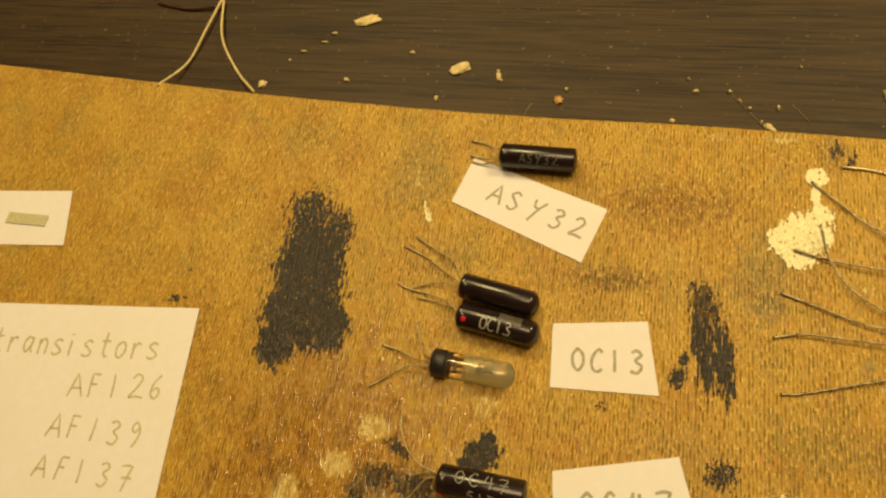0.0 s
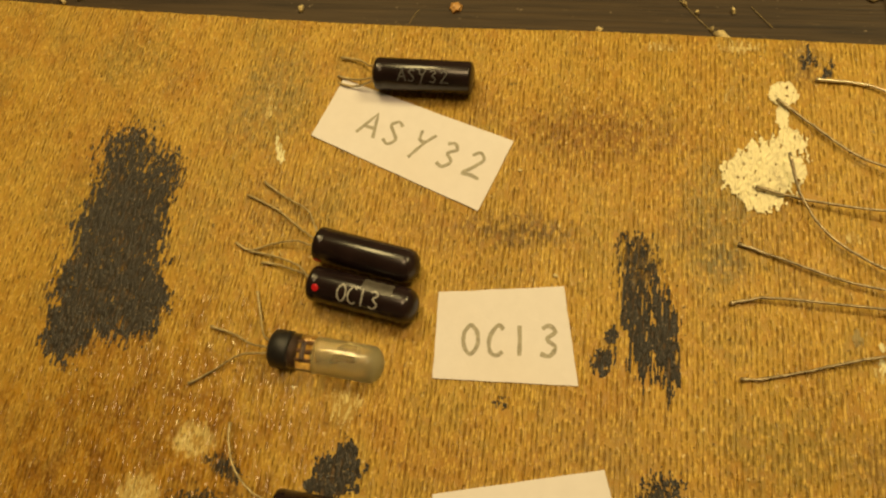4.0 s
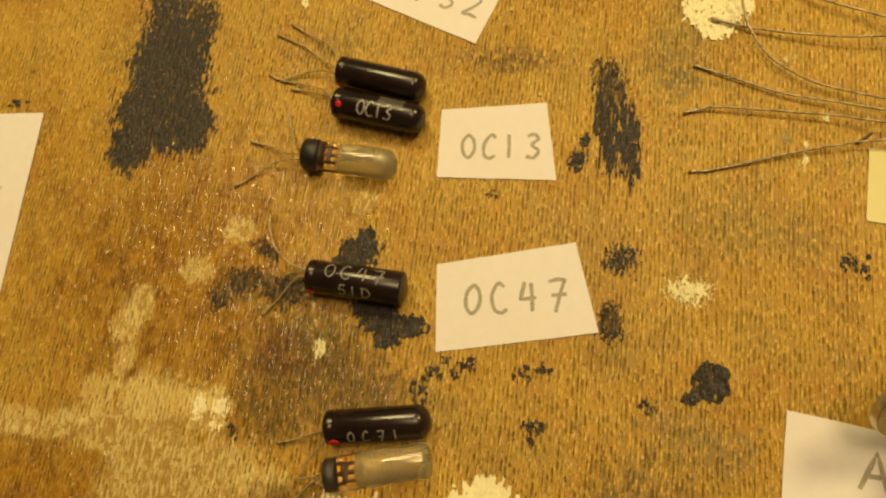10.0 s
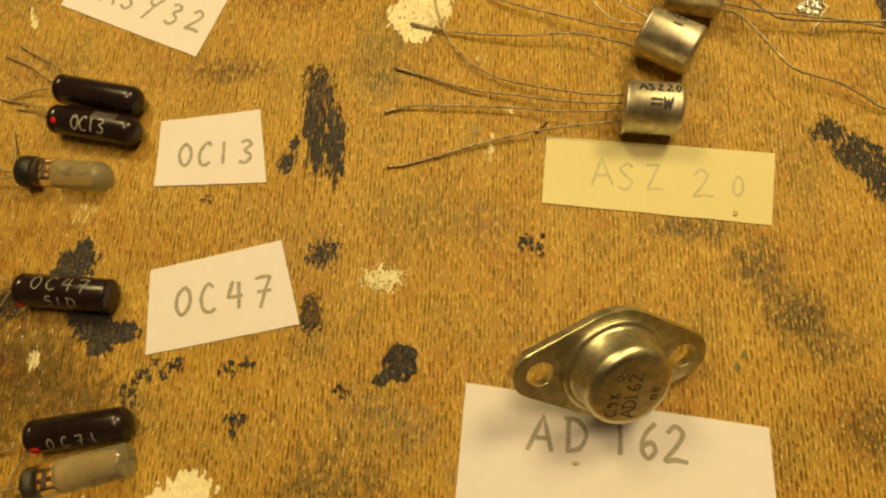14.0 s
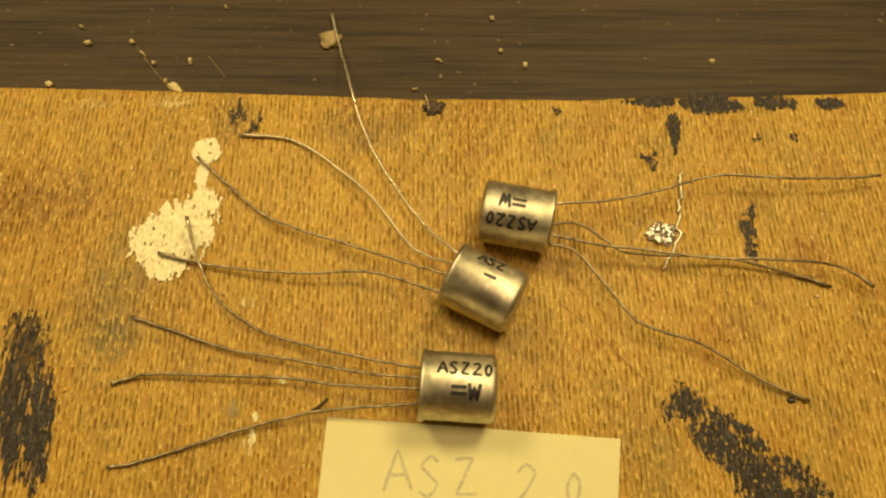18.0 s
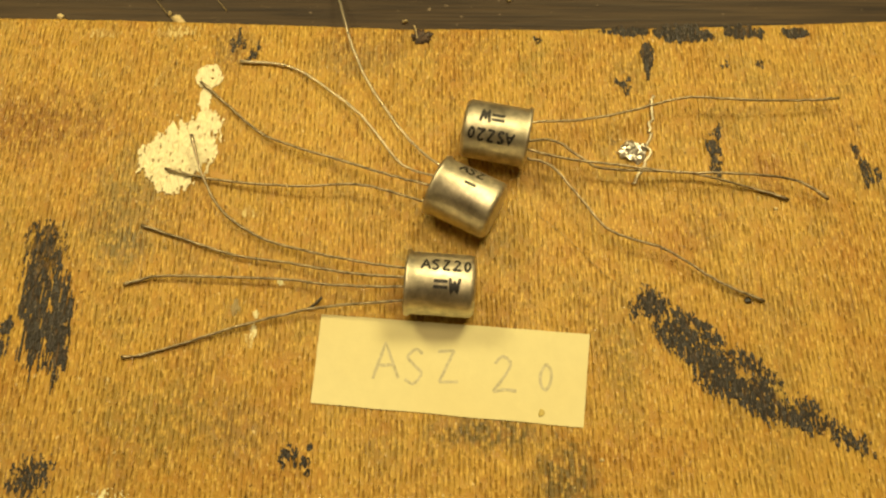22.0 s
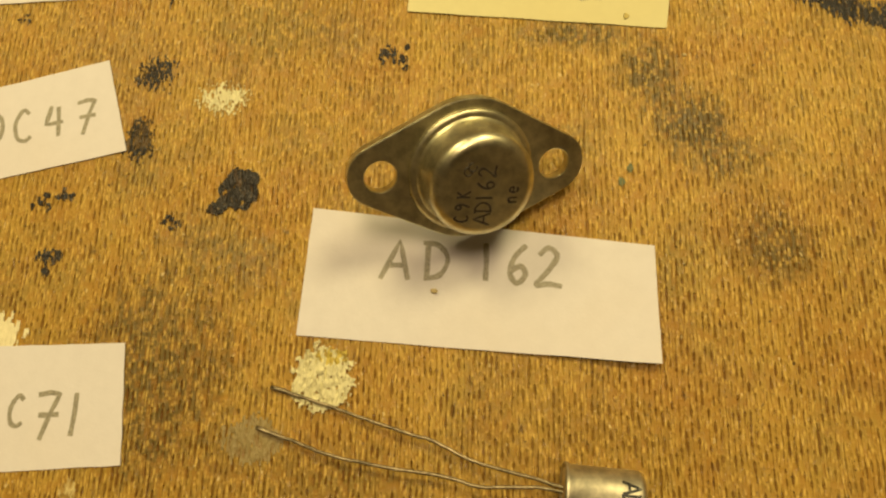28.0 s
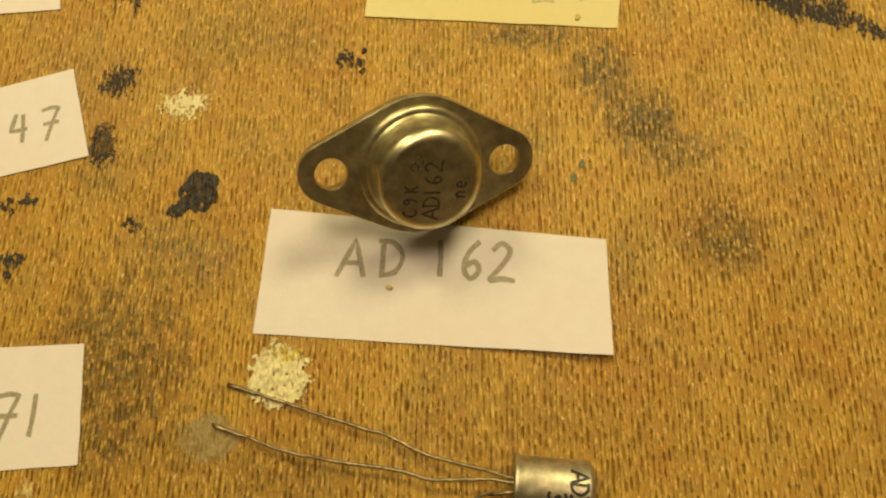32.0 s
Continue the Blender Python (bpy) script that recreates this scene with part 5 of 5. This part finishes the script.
# ---- the power transistor ----
def power_transistor():
    """A diamond flange with two holes and a stepped cap, tipped forward on its pins."""
    ob = thing("power_transistor", 9.6, -99.4, 0.2, "tarnished metal power transistor AD162 tipped forward on its slip", "transistor")
    tilt, lean, turned, half, rc, re = 44.0, 20.0, -3.0, 11.6, 9.4, 4.2
    m = Matrix.Translation((9.8, -91.9, 7.5)) @ Euler((radians(tilt), 0, 0)).to_matrix().to_4x4()
    m = m @ Matrix.Rotation(radians(lean), 4, "Y") @ Matrix.Rotation(radians(turned), 4, "Z")
    th = 1.6
    # outline: a middle circle and two end circles joined by tangents
    out = []
    beta = math.acos((rc - re) / half)

    def arc(cx, r, a0, a1, n):
        for k in range(n + 1):
            a = a0 + (a1 - a0) * k / n
            out.append((cx + r * math.cos(a), r * math.sin(a)))
    arc(half, re, -beta, beta, 14)
    arc(0, rc, beta, math.pi - beta, 12)
    arc(-half, re, math.pi - beta, math.pi + beta, 14)
    arc(0, rc, math.pi + beta, 2 * math.pi - beta, 12)
    bm = bmesh.new()
    hole = 2.05
    loops = [out] + [[(c + hole * math.cos(2 * math.pi * k / 28), hole * math.sin(2 * math.pi * k / 28)) for k in range(28)] for c in (-half, half)]
    edges = []
    for lp in loops:
        vs = [bm.verts.new((x, y, 0)) for x, y in lp]
        edges += [bm.edges.new((vs[k], vs[(k + 1) % len(vs)])) for k in range(len(vs))]
    bmesh.ops.triangle_fill(bm, edges=edges, use_beauty=True, use_dissolve=False)
    got = bmesh.ops.extrude_face_region(bm, geom=list(bm.faces))
    for v in got["geom"]:
        if isinstance(v, bmesh.types.BMVert):
            v.co.z += th
    bmesh.ops.recalc_face_normals(bm, faces=bm.faces)
    rim = [e for e in bm.edges if len(e.link_faces) == 2 and e.calc_face_angle(0) > 0.9]
    bmesh.ops.bevel(bm, geom=rim, offset=0.16, segments=2, profile=0.5, affect="EDGES")
    bmesh.ops.transform(bm, matrix=m, verts=bm.verts)
    part("flange", bm, BRASSY, ob, "tarnished diamond-shaped flange with two holes", smooth=False)
    up = m @ Matrix.Rotation(radians(-90), 4, "Y")  # lathe axis along the flange's normal

    def shell(pairs):
        return lathe([(x, r) for x, r in pairs], up, 64)
    part("weld_rim", shell([(th - 0.2, 8.15), (th + 0.5, 8.2), (th + 0.8, 8.0), (th + 0.9, 7.6), (th + 0.9, 0)]), BRASSY, ob, "raised weld rim")
    top = 7.7
    pr = [(th + 0.7, 7.5), (th + 1.0, 7.2), (th + 1.3, 7.0), (top - 1.6, 6.75)]
    pr += [(top - 1.6 + 1.6 * math.sin(a), 5.15 + 1.6 * math.cos(a)) for a in [math.pi / 2 * k / 9 for k in range(1, 10)]]
    cap = part("cap", shell(pr + [(top + 0.03, 3.0), (top + 0.03, 0)]), BRASSY, ob, "domed metal cap with rounded shoulder")

    # stamped writing, reading up the cap
    turn = m @ Matrix.Rotation(radians(90 - 4), 4, "Z")
    nor = (m.to_3x3() @ Vector((0, 0, 1))).normalized()
    for text, x, y, h, size in (("C9K", -4.3, 1.9, 1.7, 4.2), ("AD162", -4.8, -1.0, 2.2, 7.4), ("ne", -1.9, -4.2, 1.9, 2.2)):
        where = lambda u, v, x=x, y=y: (turn @ Vector((x + u, y + v, top + 0.03)), nor)
        for i, ch in enumerate(text):
            part("letter", strokes(text, where, size, h, 0.26, lift=0.02, only=i), ETCH, cap, "dark stamped " + ch, smooth=False)
    ring = [(0.55 * math.cos(k * math.pi / 6), 0.5 * math.sin(k * math.pi / 6)) for k in range(11)]
    for sx, sy, name in ((2.2, 2.5, "emblem_ring"), (2.75, 2.0, "emblem_ring")):
        part(name, tube([turn @ Vector((sx + u, sy + v, top + 0.02)) for u, v in ring], 0.09), ETCH, cap, "small dark stamped ring of an emblem")
    for px in (-2.6, 2.6):
        p0 = m @ Vector((px, 2.2, 0.2))
        foot = Vector((p0.x, p0.y + 3.6, 0.4))
        part("pin", tube([p0, p0 * 0.5 + foot * 0.5, foot], 0.5), WIRE, ob)
    return ob


power_transistor()

# ---- solder and small debris ----
splash = thing("solder_splash", 48.6, -24.4, 0.0, "shiny splash of solder with a twisted run across the board", "solder splash")
def lump(x, y, sx, sy, h, rough, seed):
    """One irregular flattened lump lying on the board."""
    bm = bmesh.new()
    bmesh.ops.create_icosphere(bm, subdivisions=5, radius=1)
    for v in bm.verts:
        p = v.co.copy()
        k = 1 + rough * (0.6 * noise.noise(p * 1.7 + Vector((seed, 0, 0))) + 0.5 * noise.noise(p * 3.9 + Vector((0, seed, 0))) + 0.25 * noise.noise(p * 8.3))
        v.co = Vector((x + p.x * sx * k, y + p.y * sy * k, max(0.0, (p.z * k + 0.35) * h)))
    return bm


bm = lump(48.7, -24.3, 1.7, 1.5, 0.8, 1.0, 5)
part("blob", bm, SOLDER, splash, "bright lumpy solder blob")
part("run", tube(z([(52.4, -14.0), (52.0, -18.0), (51.3, -21.6), (51.0, -25.0), (49.8, -27.6), (48.0, -29.9)], 0.3), 0.26, wobble=0.9, step=10), STEEL, splash, "thin twisted solder run")


def crumb(x, y, zz, sx, sy, h, seed, label, mat=CRUMB, turn=0.0):
    bm = bmesh.new()
    bmesh.ops.create_icosphere(bm, subdivisions=3, radius=1)
    for v in bm.verts:
        k = 1 + 0.5 * noise.noise(v.co * 1.6 + Vector((seed, 0, 0))) + 0.25 * noise.noise(v.co * 4 + Vector((seed, 2, 0)))
        p = Matrix.Rotation(radians(turn), 3, "Z") @ Vector((v.co.x * sx * k, v.co.y * sy * k, 0))
        v.co = Vector((x + p.x, y + p.y, zz + max(0, (v.co.z * k + 0.6) * h)))
    return solo("crumb", bm, mat, x, y, zz, label, "crumb", "crumbs on the bench")


AMBER, TAN = plain("amber_crumb", (0.50, 0.27, 0.09), 0.4), plain("tan_flake", (0.33, 0.25, 0.12), 0.6)
STRAW = plain("straw_flake", (0.55, 0.45, 0.13), 0.6)
for k, (x, y, sx, sy, t) in enumerate(((-102.2, 16.2, 2.9, 1.4, 25), (-92.3, 14.0, 0.7, 1.1, 0), (-76.7, 8.0, 1.2, 1.1, 0), (-156.0, 8.8, 1.2, 1.1, 0),
                                       (-3.4, 13.2, 1.9, 1.9, 0), (-131, 30.5, 3.6, 1.5, 10), (-116, 20.5, 0.7, 0.5, 0), (-132.4, 11.2, 0.7, 0.6, 0), (-50, 3.6, 0.6, 0.5, 0),
                                       (-107.2, 6.8, 0.5, 0.7, 0), (-29, 3.2, 1.4, 0.6, -30), (-45, 12, 0.6, 0.4, 0), (30, 8, 0.4, 0.5, 0), (62, 9, 0.5, 0.4, 0),
                                       (-46.8, 15.4, 0.35, 0.22, -40), (-37.5, 12.3, 0.47, 0.32, -40), (-35.3, 9.9, 0.59, 0.22, -40), (-33.1, 8.0, 0.35, 0.32, -40), (-30.6, 4.4, 0.47, 0.22, 80), (-27.0, 8.5, 0.59, 0.32, 100), (-22.2, 19.8, 0.35, 0.22, 120), (24.6, 17.7, 0.47, 0.32, 140), (15.3, 8.8, 0.59, 0.22, 160), (25.9, 10.9, 0.35, 0.32, 180), (11.4, 3.0, 0.47, 0.22, 200),
                                       (-139.0, 26.0, 0.90, 0.25, 5), (-141.3, 23.0, 0.90, 0.25, 5), (-146.7, 19.7, 0.90, 0.25, 5), (-149.9, 16.7, 0.40, 0.35, 5), (-92.6, 15.6, 0.40, 0.35, 5), (-91.5, 12.9, 0.40, 0.35, 5), (-75.1, 11.1, 0.40, 0.35, 5))):
    crumb(x, y, -TH, sx, sy, 0.5, 3.0 * k, "pale yellowish crumb lying on the dark bench", {2: AMBER, 4: TAN}.get(k, CRUMB), t)
for k, (x, y, s) in enumerate(((-61, -27.5, 0.35), (70, -34, 0.35), (40.5, -71.5, 0.3), (-54, -45, 0.4), (5.6, -107.0, 0.45), (32.4, -65.2, 0.5))):
    crumb(x, y, 0.25 if k > 3 else 0.0, s, s * 0.7, s * (0.5 if k < 5 else 0.2), 70 + k, "tiny pale crumb on the board" if k < 4 else "tiny yellowish crumb lying on a paper slip", CRUMB if k < 5 else STRAW, 60.0 if k == 5 else 0.0)
crumb(63.6, -48.8, 0.0, 0.5, 0.4, 0.3, 95, "tiny dark crumb beside a cut wire end", RUBBER)
knot = thing("wood_splinter", 14.3, -2.8, 0.0, "small dark dent with pale splinters at the board's edge", "splinter")
bm = lump(14.6, -2.9, 1.5, 1.1, 0.25, 1.1, 9)
part("dent", bm, plain("dark_brown_knot", (0.060, 0.034, 0.018), 0.6, var=0.5, scale=1500, bump=0.5), knot, "dark brown knot")
for dx in (-0.4,):
    part("splinter", tube([(14.2 + dx, -3.4, 0.3), (14.1 + dx * 1.3, -2.0, 0.6), (13.9 + dx * 1.6, -0.9, 0.5)], 0.10, 6), CRUMB, knot, "pale splinter")
for pts, mat in (([(33.0, -35.3, 0.15), (37.6, -39.4, 0.25), (41.8, -44.0, 0.2), (45.1, -46.9, 0.15)], GREYGLUE), ([(-1.4, -50.6, 0.3), (-0.3, -50.0, 0.9), (0.8, -49.0, 1.2)], ETCH)):
    solo("fibre", tube(pts, 0.035 if mat is GREYGLUE else 0.22, 6), mat, pts[0][0], pts[0][1], 0.0, "thin hair lying on the worn board" if mat is GREYGLUE else "short dark wire clipping on the board", "fibre", "loose fibres")
# fine scratches and fibres on the bench
for pts in ([(-36.5, 11, -3.8), (-32, 5.5, -3.7), (-28.6, 1.4, -3.8)], [(-24, 9.5, -3.8), (-20.5, 5, -3.7)], [(-84.0, 0.5, 0.2), (-83.0, 2.8, 0.5), (-82.6, 4.6, -0.6)]):
    solo("fibre", tube(pts, 0.06, 6), GREYGLUE, pts[0][0], pts[0][1], pts[0][2], "thin pale fibre lying at the bench edge", "fibre", "loose fibres")
strands = thing("cut_wire_end", -175, 30, -TH, "thin pale yellow cut wire ends spread on the bench", "wire")
for pts in ([(-176, 36, -2.6), (-177.5, 25, -2.4), (-180, 14, -3.0), (-184, 4.0, 0.3)], [(-175.4, 36, -2.6), (-171, 22, -1.6), (-163, 11, -1.4), (-155.0, 3.5, 0.4)], [(-176, 34, -3), (-186, 33, -3.4), (-197, 35, -3.7)]):
    part("strand", tube(pts, 0.35), CRUMB if pts[2][0] > -190 else REDSEAL, strands)
